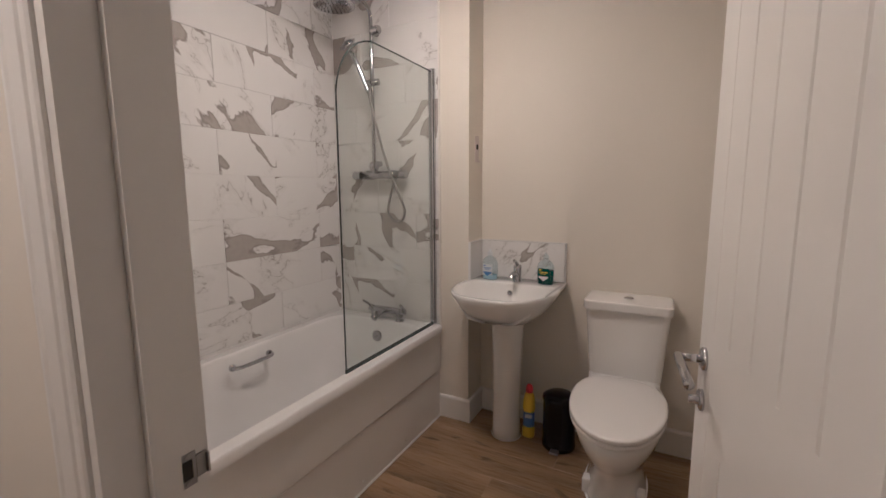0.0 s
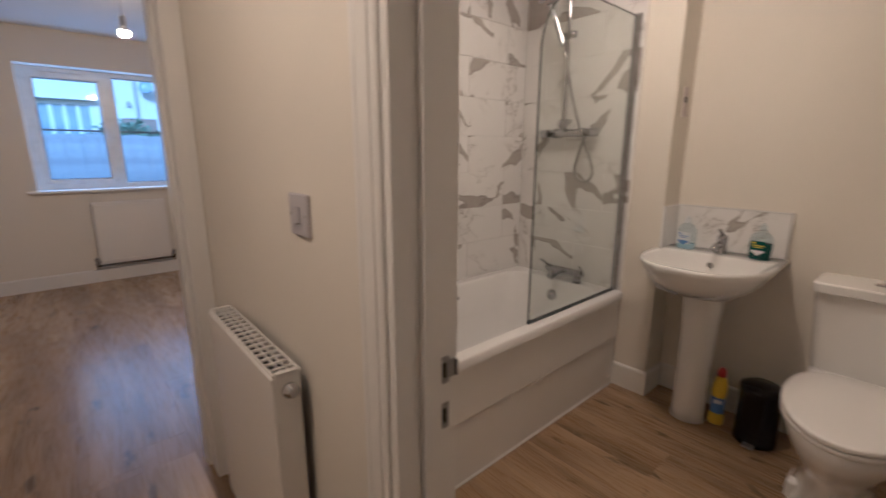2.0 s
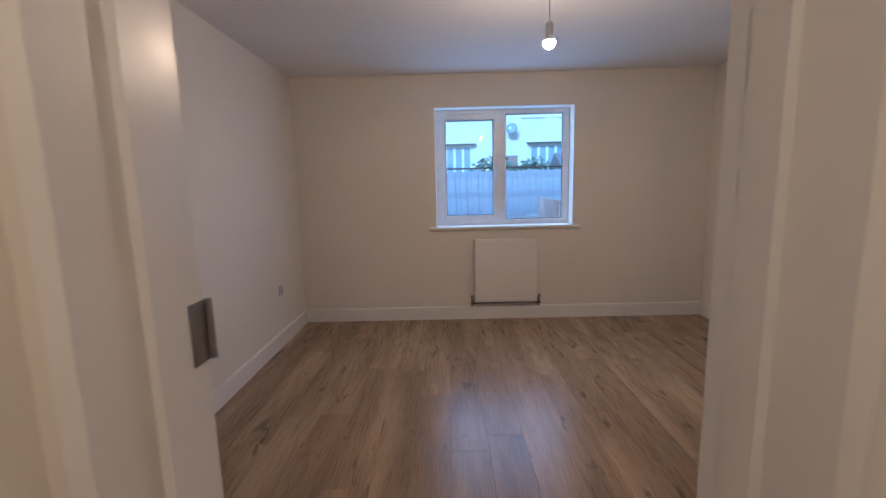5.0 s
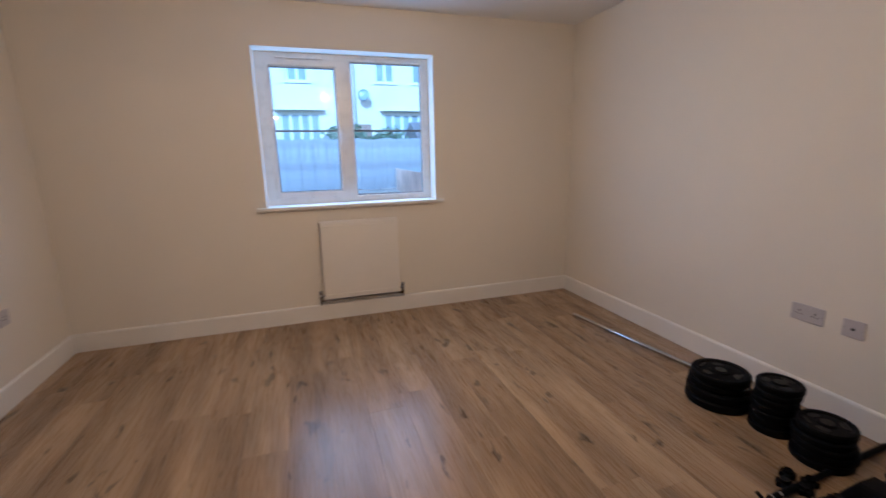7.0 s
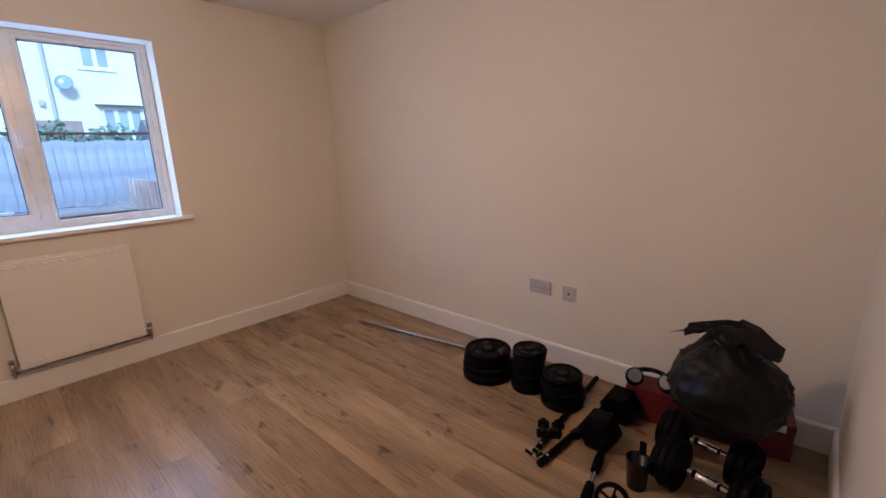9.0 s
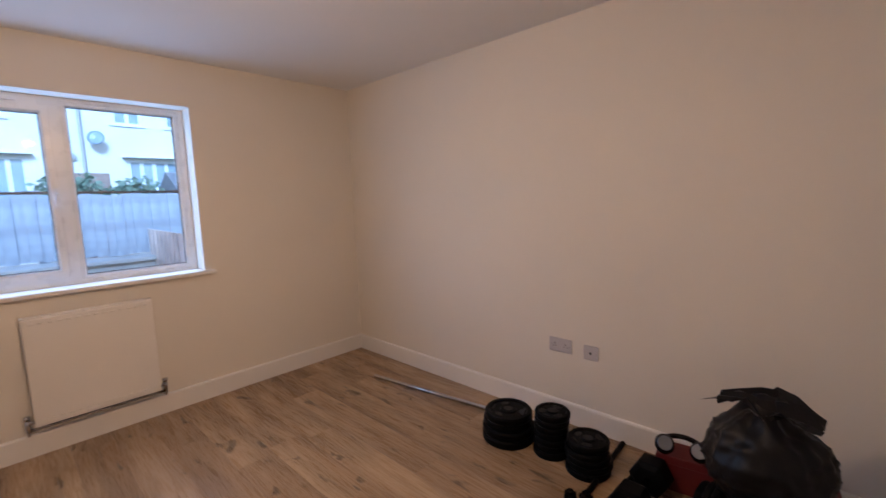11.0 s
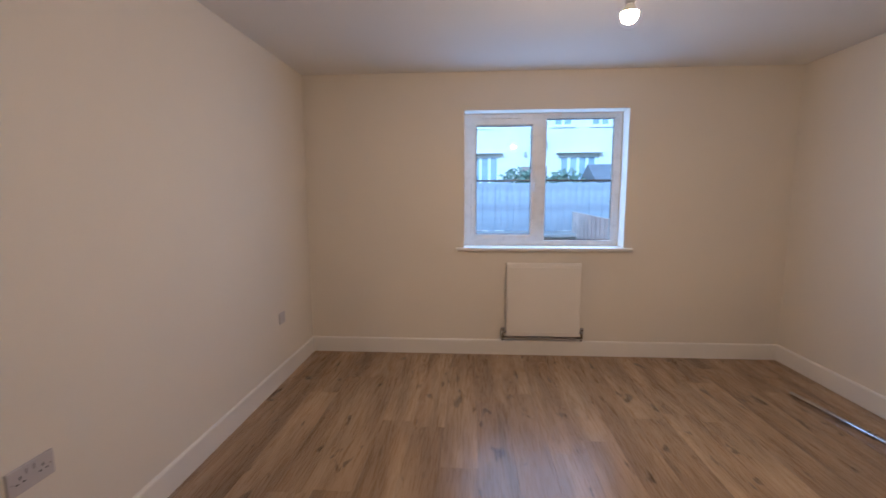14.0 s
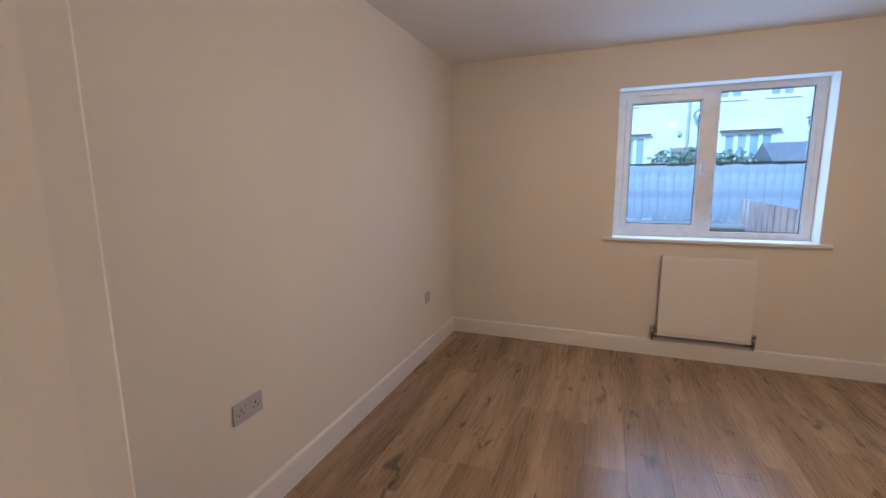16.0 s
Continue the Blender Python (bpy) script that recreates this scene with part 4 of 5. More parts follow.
# things on the bathroom floor
bl = base("cleaner_bottle", pose(-2.368, 2.70, 0, 0, 0, 10), "yellow plastic toilet cleaner bottle with red cap", "bottle")
def ovz(hx, hy, z, n=20):
    return [(hx * math.cos(2 * math.pi * i / n), hy * math.sin(2 * math.pi * i / n), z) for i in range(n)]
part("bottle", loft([ovz(0.030, 0.024, 0), ovz(0.033, 0.026, 0.005), ovz(0.033, 0.026, 0.045), ovz(0.029, 0.023, 0.055), ovz(0.029, 0.023, 0.145), ovz(0.033, 0.026, 0.16), ovz(0.032, 0.025, 0.20), ovz(0.025, 0.022, 0.235), ovz(0.017, 0.017, 0.25)]), YELLOW, bl, smooth=True)
part("cap", lathe([(0.020, 0.25), (0.020, 0.268), (0.017, 0.28), (0.010, 0.292), (0, 0.293)], 18), REDCAP, bl, "red plastic child-safe cap", True)
lb = part("label", loft([ovz(0.0296, 0.0236, 0.060), ovz(0.0296, 0.0236, 0.142)], False, False), LABEL_B, bl, "blue printed label")
part("label_print", boxes((-0.018, 0.018, -0.0250, -0.0243, 0.112, 0.132)), LABEL_W, lb)

pb = base("pedal_bin", pose(-2.205, 2.685, 0), "small round black metal pedal bin", "bin")
part("bin_body", lathe([(0.080, 0.0), (0.084, 0.004), (0.084, 0.022), (0.081, 0.026), (0.083, 0.245), (0.084, 0.25)], 36), BLACKG, pb, smooth=True)
part("bin_lid", lathe([(0.085, 0.25), (0.086, 0.254), (0.084, 0.270), (0.060, 0.285), (0, 0.290)], 36), BLACKG, pb, smooth=True)
part("pedal", box(-0.022, 0.022, -0.118, -0.078, 0.012, 0.022, 0.004), STEEL, pb, "metal foot pedal")
part("lid_hinge", box(-0.02, 0.02, 0.078, 0.092, 0.235, 0.262, 0.004), BLACKG, pb)

cd = base("wall_tag", pose(-2.717, 2.785, 1.54), "pale card tag with dark square fixed to the wall", "tag")
part("card", box(0.0, 0.004, -0.024, 0.024, -0.068, 0.068, 0.0015, 1), PINKISH, cd)
part("printed_square", box(0.0042, 0.0048, -0.014, 0.014, -0.004, 0.022), DARK, cd)
part("clip", box(0.0, 0.012, -0.026, 0.026, -0.072, -0.064, 0.003, 1), PINKISH, cd)

bpy.context.view_layer.update()
for ob in set(scene.objects) - before_bathroom:
    if ob.parent is None:
        ob.location.x += OX
        ob.location.y += OY
TX, TY, SY, RY = TX + OX, TY + OY, SY + OY, RY + OY

# ---- hall and shared fittings ----
def emissive(name, strength, colour=WARM):
    mat = bpy.data.materials.new(name)
    mat.use_nodes = True
    b = mat.node_tree.nodes["Principled BSDF"]
    b.inputs["Base Color"].default_value = (0.8, 0.78, 0.72, 1)
    b.inputs["Emission Color"].default_value = (*colour, 1)
    b.inputs["Emission Strength"].default_value = strength
    return mat


def pendant(x, y, strength, colour=WARM):
    ob = base("pendant_light", pose(x, y, H), "bare lit bulb on a white ceiling pendant", "pendant light")
    part("ceiling_rose", lathe([(0.045, 0.0), (0.045, -0.012), (0.040, -0.022), (0.014, -0.026), (0.010, -0.034), (0, -0.034)], 28), PLASTIC, ob, "white plastic ceiling rose", True)
    part("cord", rod((0, 0, -0.03), (0, 0, -0.245), 0.0032, 8), PLASTIC, ob)
    part("lamp_holder", lathe([(0.009, -0.238), (0.016, -0.244), (0.019, -0.262), (0.019, -0.295), (0.016, -0.300)], 20), PLASTIC, ob, "white plastic lamp holder", True)
    part("bulb_base", lathe([(0.012, -0.298), (0.016, -0.306), (0.026, -0.322), (0.0295, -0.332)], 24), PLASTIC, ob, "white plastic bulb base", True)
    prof = [(0.0295, -0.332)]
    for i in range(6, 13):
        a = math.pi * i / 12
        prof.append((0.030 * math.sin(a), -0.338 + 0.030 * math.cos(a)))
    prof[-1] = (0, prof[-1][1])
    part("bulb", lathe(prof, 24), emissive("lit_bulb_glass", strength, colour), ob, "glowing frosted glass bulb", True)
    return ob


pendant(-2.52, 0.20, HALL_BULB)
pendant(-5.437, 0.911, BEDROOM_BULB, AMBER)
cl = base("ceiling_light", pose(-2.64, 1.97, H), "round white flush ceiling light in the bathroom", "ceiling light")
part("light_base", lathe([(0.14, 0), (0.14, -0.02), (0.13, -0.025)], 36), PLASTIC, cl)
part("diffuser", lathe([(0.128, -0.025), (0.118, -0.05), (0.08, -0.07), (0, -0.078)], 36), emissive("lit_opal_diffuser", BATH_DOME), cl, "glowing opal diffuser", True)


def radiator(name, L, D, z0, z1, m, label, seams, head_left):
    """A panel radiator along x from 0 to L, its back on y=0, its face towards -y."""
    ob = base(name, m, label, "radiator")
    part("front_panel", box(0, L, -D, -D + 0.014, z0, z1 - 0.008, 0.005, 3), RADW, ob)
    part("side_panel", box(0.0, 0.004, -D + 0.010, -0.022, z0 + 0.02, z1 - 0.004), RADW, ob)
    part("side_panel", box(L - 0.004, L, -D + 0.010, -0.022, z0 + 0.02, z1 - 0.004), RADW, ob)
    part("water_panel", box(0.012, L - 0.012, -D + 0.016, -0.034, z0 + 0.004, z1 - 0.05), LEADBAR, ob)
    tg = bmesh.new()
    y0, y1 = -D + 0.004, -0.020
    box(0, L, y0, y0 + 0.006, z1 - 0.008, z1, 0.002, 1, tg)
    box(0, L, y1 - 0.006, y1, z1 - 0.008, z1, 0.002, 1, tg)
    for x in (0.0, L - 0.014):
        box(x, x + 0.014, y0 + 0.008, y1 - 0.008, z1 - 0.007, z1, bm=tg)
    n = max(int(L / 0.032), 2)
    for i in range(1, n):
        x = i * L / n
        box(x - 0.004, x + 0.004, y0 + 0.008, y1 - 0.008, z1 - 0.006, z1 - 0.001, bm=tg)
    for k in (1, 2):
        yy = y0 + 0.008 + (y1 - y0 - 0.016) * k / 3
        box(0.01, L - 0.01, yy - 0.002, yy + 0.002, z1 - 0.006, z1 - 0.001, bm=tg)
    part("grille_shadow_tray", box(0.004, L - 0.004, y0 + 0.006, y1 - 0.006, z1 - 0.040, z1 - 0.030), DARK, ob, "dark fins below the grille")
    part("top_grille", tg, RADW, ob, "white slotted top grille")
    # pressed dimples along the welded seams
    nd = int(L / 0.040)
    for zz in (z0 + 0.035, z1 - 0.035) if seams else ():
        db = bmesh.new()
        for i in range(1, nd):
            x = i * L / nd
            box(x - 0.012, x + 0.012, -D - 0.006, -D + 0.003, zz - 0.006, zz + 0.006, 0.003, 1, db)
        part("pressed_seam", db, RADW, ob)
    for x, s in ((0.0, -1), (L, 1)):
        vb = rod((x, -D / 2, z0 + 0.022), (x + s * 0.03, -D / 2, z0 + 0.022), 0.011, 14)
        rod((x + s * 0.03, -D / 2, z0 - 0.03), (x + s * 0.03, -D / 2, z0 + 0.050), 0.012, 14, vb)
        rod((x + s * 0.03, -D / 2, z0 + 0.040), (x + s * 0.03, -D / 2, z0 + 0.062), 0.015, 14, vb)
        valve = part("valve", vb, CHROME, ob, "chrome radiator valve", True)
        part("pipe", tube([(x + s * 0.03, -D / 2, z0 - 0.02), (x + s * 0.03, -D / 2, z0 - 0.045), (x + s * 0.03, -D / 2 + 0.02, z0 - 0.058), (x + s * 0.03, 0.0, z0 - 0.06)], 0.0075, 10, 5), CHROME, valve, smooth=True)
    if seams:
        part("lower_pipe", rod((-0.03, -D / 2, z0 - 0.022), (L + 0.03, -D / 2, z0 - 0.022), 0.009, 14), CHROME, ob, "chrome pipe along the foot", True)
    if head_left is not None:
        x = 0 if head_left else L
        s = -1 if head_left else 1
        hb = lathe([(0.018, 0.0), (0.018, 0.008), (0.014, 0.010), (0.012, 0.020), (0.006, 0.022), (0, 0.018)], 24, pose(x, -D / 2 - 0.004, z1 - 0.045, 0, 90 * s, 0))
        part("air_vent_plug", hb, CHROME, ob, "chrome end plug", True)
    return ob


radiator("radiator", 0.545, 0.086, 0.17, 0.818, pose(-3.297, HY1, 0), "white panel radiator on the hall wall", False, False)
radiator("radiator", 0.612, 0.085, 0.192, 0.815, pose(BX0, 0.637, 0, 0, 0, 90), "white panel radiator below the window", True, None)


def plate(name, m, w, h, label, category, kind):
    """A wall plate in x and z, its face towards -y."""
    ob = base(name, m, label, category)
    part("faceplate", box(-w / 2, w / 2, -0.009, 0, -h / 2, h / 2, 0.003, 2), SOCKETW, ob)
    gang = (-0.036, 0.036) if w > 0.1 else (0.0,)
    if kind == "socket":
        for gx in gang:
            hb = boxes((gx - 0.0025, gx + 0.0025, -0.0096, -0.0088, 0.004, 0.014), (gx - 0.014, gx - 0.007, -0.0096, -0.0088, -0.010, -0.005), (gx + 0.007, gx + 0.014, -0.0096, -0.0088, -0.010, -0.005))
            part("pin_holes", hb, DARK, ob, "dark socket pin holes")
        for gx in ((-0.012, 0.012) if w > 0.1 else ()):
            part("rocker", box(gx - 0.006, gx + 0.006, -0.013, -0.008, 0.012, 0.032, 0.002, 1), SOCKETW, ob)
    elif kind == "switch":
        part("rocker", box(-0.012, 0.012, -0.014, -0.008, -0.018, 0.018, 0.003, 1), SOCKETW, ob)
    elif kind == "aerial":
        part("aerial_port", lathe([(0.007, 0), (0.007, 0.003), (0.003, 0.003), (0.003, 0.001), (0, 0.001)], 16, pose(0, -0.009, 0, 90, 0, 0)), DARK, ob, "dark round aerial port")
    for s in (-1, 1):
        part("screw", lathe([(0.0032, 0), (0.0028, 0.001), (0, 0.001)], 10, pose(s * w * 0.41, -0.009, 0, 90, 0, 0)), STEEL, ob)
    return ob


plate("light_switch", pose(-2.728, HY1, 1.167), 0.088, 0.088, "white single rocker light switch on the wall", "light switch", "switch")
plate("wall_socket", pose(-3.50, HY1, 0.45), 0.086, 0.086, "white single socket low on the hall wall", "socket", "socket")
plate("wall_socket", pose(-5.251, BY1, 0.481), 0.148, 0.086, "white double power socket above the skirting", "socket", "socket")
plate("aerial_socket", pose(-5.058, BY1, 0.474), 0.086, 0.086, "white aerial socket beside the double socket", "socket", "aerial")
plate("wall_socket", pose(-4.906, BY0, 0.503, 0, 0, 180), 0.148, 0.086, "white double power socket low on the wall", "socket", "socket")
plate("wall_socket", pose(-6.74, BY0, 0.478, 0, 0, 180), 0.086, 0.086, "white single socket near the room corner", "socket", "socket")

# ---- training gear in the bedroom corner ----
def plate_mesh(r, th):
    prof = [(0.014, 0.0), (r * 0.96, 0.0), (r, th * 0.2), (r, th * 0.8), (r * 0.95, th), (r * 0.80, th), (r * 0.76, th * 0.82), (r * 0.36, th * 0.82), (r * 0.32, th), (0.020, th), (0.014, th * 0.9)]
    return lathe(prof, 40)


def weight_plate(x, y, z, r, th, turn, tilt=(0, 0)):
    ob = base("weight_plate", pose(x, y, z, tilt[0], tilt[1], turn), "black vinyl weight plate lying in a stack", "weight plate", "stacked weight plates")
    part("disc", plate_mesh(r, th), BLACK, ob, smooth=False)
    for i in range(3):
        a = radians(30 + 120 * i)
        part("grip_slot", lathe([(0.016, th * 0.83), (0.016, th * 0.86), (0, th * 0.86)], 14, pose(r * 0.56 * math.cos(a), r * 0.56 * math.sin(a), 0) @ pose(0, 0, 0, 0, 0, math.degrees(a)) @ Matrix.Diagonal((1, 1.6, 1, 1))), BLACKG, ob)
    part("lettering_bar", boxes((-r * 0.32, r * 0.32, -r * 0.70, -r * 0.60, th * 0.82, th * 0.90)), BLACKG, ob)
    part("lettering_bar", boxes((-r * 0.22, r * 0.22, r * 0.60, r * 0.68, th * 0.82, th * 0.90)), BLACKG, ob)
    part("hub_ring", lathe([(0.014, th * 0.9), (0.026, th * 0.9), (0.026, th * 1.03), (0.014, th * 1.03)], 20), BLACKG, ob)
    return ob


rnd = random.Random(11)
for cx_, cy_, rows in ((-5.388, 2.537, ((0.152, 0.046), (0.150, 0.046), (0.140, 0.040), (0.136, 0.040))),
                       (-5.118, 2.560, ((0.098, 0.036), (0.097, 0.036), (0.095, 0.033), (0.094, 0.033), (0.092, 0.033), (0.092, 0.032), (0.094, 0.032))),
                       (-4.910, 2.545, ((0.112, 0.033), (0.112, 0.033), (0.110, 0.033), (0.108, 0.032), (0.104, 0.033)))):
    z = 0.0
    for r_, t_ in rows:
        weight_plate(cx_ + rnd.uniform(-0.008, 0.008), cy_ + rnd.uniform(-0.008, 0.008), z, r_, t_, rnd.uniform(0, 360))
        z += t_ * 1.035

bar = base("barbell_bar", pose(0, 0, 0), "chrome barbell bar lying on the floor", "barbell bar")
p0, p1 = Vector((-6.662, 2.542, 0.0186)), Vector((-5.30, 2.742, 0.0186))
part("shaft", rod(p0, p1, 0.0145, 18), CHROME, bar, smooth=False)
for t_ in (0.355, 0.38):
    c_ = p0.lerp(p1, t_)
    part("collar", rod(c_, c_ + (p1 - p0).normalized() * 0.012, 0.0185, 18), CHROME, bar)
part("end_cap", rod(p0 - (p1 - p0).normalized() * 0.006, p0, 0.012, 18), STEEL, bar)


def steel_tube(p, q, r, label):
    ob = base("steel_tube", pose(0, 0, 0), label, "bar")
    part("tube", rod(p, q, r, 18), BLACK, ob)
    d = (Vector(q) - Vector(p)).normalized()
    part("end_plug", rod(Vector(p) - d * 0.012, Vector(p), r * 1.05, 18), BLACKG, ob)
    part("collar", rod(Vector(p) + d * 0.035, Vector(p) + d * 0.047, r * 1.12, 18), CHROME, ob, "chrome collar ring")
    return ob


steel_tube((-4.812, 2.11, 0.015), (-4.852, 2.865, 0.015), 0.0135, "black steel bar lying on the floor beside the plates")
steel_tube((-4.756, 2.055, 0.017), (-4.695, 2.72, 0.017), 0.0155, "black steel bar with chrome collar on the floor")


def spring_clip(x, y, turn):
    ob = base("spring_clip", pose(x, y, 0.0, 0, 0, turn), "black handled spring collar clip", "clip")
    part("coil", tube([(0.017 * math.cos(a * 0.7), 0.004 * a, 0.021 + 0.017 * math.sin(a * 0.7)) for a in range(0, 14)], 0.0025, 6, 2), CHROME, ob)
    for s in (-1, 1):
        part("grip", rod((s * 0.012, 0.0, 0.036), (s * 0.034, -0.012, 0.062), 0.007, 10), BLACK, ob)


spring_clip(-4.79, 2.055, 20)


# small gear: set out on a grid of its own, then turned and moved in one piece
before_gear = set(scene.objects)


def star_nut(x, y, turn, z=0.0):
    ob = base("star_collar", pose(x, y, z, 0, 0, turn), "black star-shaped spin-lock collar nut", "collar", "star collars")
    pts = []
    for i in range(36):
        a = 2 * math.pi * i / 36
        rr = 0.027 + 0.005 * math.cos(6 * a)
        pts.append((rr * math.cos(a), rr * math.sin(a)))
    part("nut", prism(pts, 0, 0.022, 0.002), BLACK, ob)
    part("thread_ring", lathe([(0.012, 0.022), (0.018, 0.022), (0.018, 0.034), (0.012, 0.034)], 18), BLACKG, ob)


for x_, y_, a_ in ((-4.985, 2.395, 10), (-4.935, 2.435, 40), (-5.02, 2.46, 0), (-4.96, 2.50, 25), (-4.86, 2.50, 15)):
    star_nut(x_, y_, a_)


def hex_dumbbell(m, L, r, label):
    ob = base("hex_dumbbell", m, label, "dumbbell")
    for s in (-1, 1):
        loops = []
        for d, k in ((0.0, 0.72), (0.012, 0.95), (0.02, 1.0), (0.10, 1.0), (0.112, 0.92), (0.12, 0.70)):
            loops.append([(r * k * math.cos(radians(60 * i)), s * (L / 2 - 0.12 + d), r * 0.866 + r * k * math.sin(radians(60 * i))) for i in range(6)])
        part("hex_head", loft(loops), BLACK, ob, "black rubber hexagonal head")
    prof = [(0.015, -L / 2 + 0.11), (0.017, -0.03), (0.018, 0.0), (0.017, 0.03), (0.015, L / 2 - 0.11)]
    part("handle", lathe(prof, 18, pose(0, 0, r * 0.866) @ pose(0, 0, 0, 90, 0, 0)), CHROME, ob, "knurled chrome handle", True)
    return ob


hex_dumbbell(pose(-4.759, 2.643, 0, 0, 0, 3), 0.38, 0.092, "black rubber hex dumbbell with chrome handle")

g = base("hand_grip_bar", pose(0, 0, 0), "black foam gripped chrome exercise bar", "exercise bar")
a_, b_ = Vector((-4.630, 2.130, 0.022)), Vector((-4.705, 2.430, 0.022))
d_ = (b_ - a_)
part("rod", rod(a_ + d_ * 0.3, a_ + d_ * 0.7, 0.009, 14), CHROME, g)
for f0, f1 in ((0.0, 0.36), (0.64, 1.0)):
    gp = part("foam_grip", rod(a_ + d_ * f0, a_ + d_ * f1, 0.019, 18), BLACK, g)
    for k in range(6):
        t_ = f0 + (f1 - f0) * (0.2 + 0.11 * k)
        part("grip_rib", rod(a_ + d_ * t_, a_ + d_ * (t_ + 0.012), 0.0208, 18), BLACKG, gp)

w = base("ab_wheel", pose(-4.545, 2.188, 0.0) @ Matrix.Diagonal((0.80, 0.80, 0.80, 1)), "black plastic exercise wheel with spokes", "exercise wheel")
WM = pose(0, 0, 0.062, 38, 0, 30)
part("tyre", lathe([(0.062, -0.016), (0.078, -0.018), (0.084, -0.008), (0.084, 0.008), (0.078, 0.018), (0.062, 0.016), (0.062, -0.016)], 40, WM, caps=False), BLACK, w)
for i in range(5):
    part("spoke", box(0.012, 0.064, -0.006, 0.006, -0.008, 0.008, 0.002, 1, m=WM @ pose(0, 0, 0, 0, 0, 72 * i)), BLACKG, w)
part("hub", lathe([(0.018, -0.02), (0.018, 0.02), (0, 0.02)], 20, WM), BLACKG, w)
part("axle_grip", rod(WM @ Vector((0, 0, 0.018)), WM @ Vector((0, 0, 0.10)), 0.014, 16), BLACK, w)

c = base("shaker_cup", pose(-4.529, 2.385, 0), "glossy black open shaker cup", "cup")
part("cup", lathe([(0.0, 0.004), (0.036, 0.004), (0.038, 0.0), (0.046, 0.13), (0.048, 0.132), (0.044, 0.132), (0.034, 0.012), (0, 0.012)], 28), BLACKG, c, smooth=True)
part("flap", box(-0.014, 0.014, 0.040, 0.046, 0.12, 0.185, 0.003, 1), BLACK, c)


def spin_dumbbell(m, label):
    ob = base("adjustable_dumbbell", m, label, "dumbbell", "adjustable dumbbells")
    R = 0.105
    part("handle", rod((-0.20, 0, R), (0.20, 0, R), 0.0125, 16), CHROME, ob, "chrome dumbbell bar")
    part("grip_sleeve", lathe([(0.0165, -0.05), (0.019, -0.03), (0.0165, -0.01), (0.021, 0.0), (0.0165, 0.01), (0.019, 0.03), (0.0165, 0.05)], 18, pose(0, 0, R, 0, 90, 0)), CHROME, ob, "ridged chrome grip", True)
    for s in (-1, 1):
        for k, rr in enumerate((R, R * 0.98, R * 0.86)):
            b_ = plate_mesh(rr, 0.030)
            b_.transform(pose(s * (0.092 + 0.031 * k), 0, R, 0, 90 * s, 0))
            part("plate", b_, BLACK, ob)
    return ob


spin_dumbbell(pose(-4.355, 2.685, 0, 0, 0, -6), "adjustable dumbbell with black plates under the bag")
spin_dumbbell(pose(-4.305, 2.472, 0, 0, 0, -7), "adjustable dumbbell with black plates on the floor")

m_ = base("mug", pose(-4.305, 2.298, 0), "white mug standing among the weights", "mug")
part("cup", lathe([(0, 0.005), (0.034, 0.005), (0.036, 0.0), (0.040, 0.09), (0.038, 0.09), (0.033, 0.01), (0, 0.01)], 26), CERAMIC, m_, smooth=True)
part("handle", tube([(0.037, 0, 0.07), (0.058, 0, 0.07), (0.062, 0, 0.045), (0.052, 0, 0.022), (0.036, 0, 0.02)], 0.005, 8, 4), CERAMIC, m_, smooth=True)

# tied bin bag: a crumpled sack with two knotted ears
bag = base("bin_bag", pose(-4.318, 2.655, 0.165), "full black plastic bin bag tied at the top", "bin bag")
bm = bmesh.new()
bmesh.ops.create_icosphere(bm, subdivisions=5, radius=1.0)
for v in bm.verts:
    d = v.co.normalized()
    zz = d.z
    az = math.atan2(d.y, d.x)
    up = 0.5 + 0.5 * zz
    # slack film: long creases that gather towards the tied top
    fold = 1.0 - abs(noise.noise(Vector((d.x * 1.7, d.y * 1.7, zz * 3.4)) + Vector((3, 7, 1)))) * 2.0
    crease = 1.0 - abs(noise.noise(Vector((d.x * 3.6 + zz * 1.5, d.y * 3.6, zz * 2.0)) + Vector((8, 2, 5)))) * 2.0
    pleat = noise.noise(Vector((3.0 * math.cos(az), 3.0 * math.sin(az), zz * 0.6)))
    rad = 0.98 + 0.12 * noise.noise(d * 1.3 + Vector((3, 5, 2))) + (0.02 + 0.09 * up * up) * pleat + 0.065 * max(fold, 0) ** 3 + 0.040 * max(crease, 0) ** 4 + 0.022 * max(1.0 - abs(noise.noise(Vector((d.x * 6.5, d.y * 6.5 + zz * 2, zz * 5.0)))) * 2.4, 0) ** 3
    w_ = 0.198 * (1.0 - 0.12 * max(0, zz) ** 2)
    v.co = Vector((d.x * w_ * rad, d.y * w_ * 0.95 * rad, 0.25 + 0.20 * zz * (rad if zz > 0 else 1.0)))
    if v.co.z < 0.06:
        v.co.z = 0.06 + (v.co.z - 0.06) * 0.15
    if zz > 0.85:
        v.co.z += 0.03 * (zz - 0.85) / 0.15
part("sack", bm, BAG, bag, smooth=True)


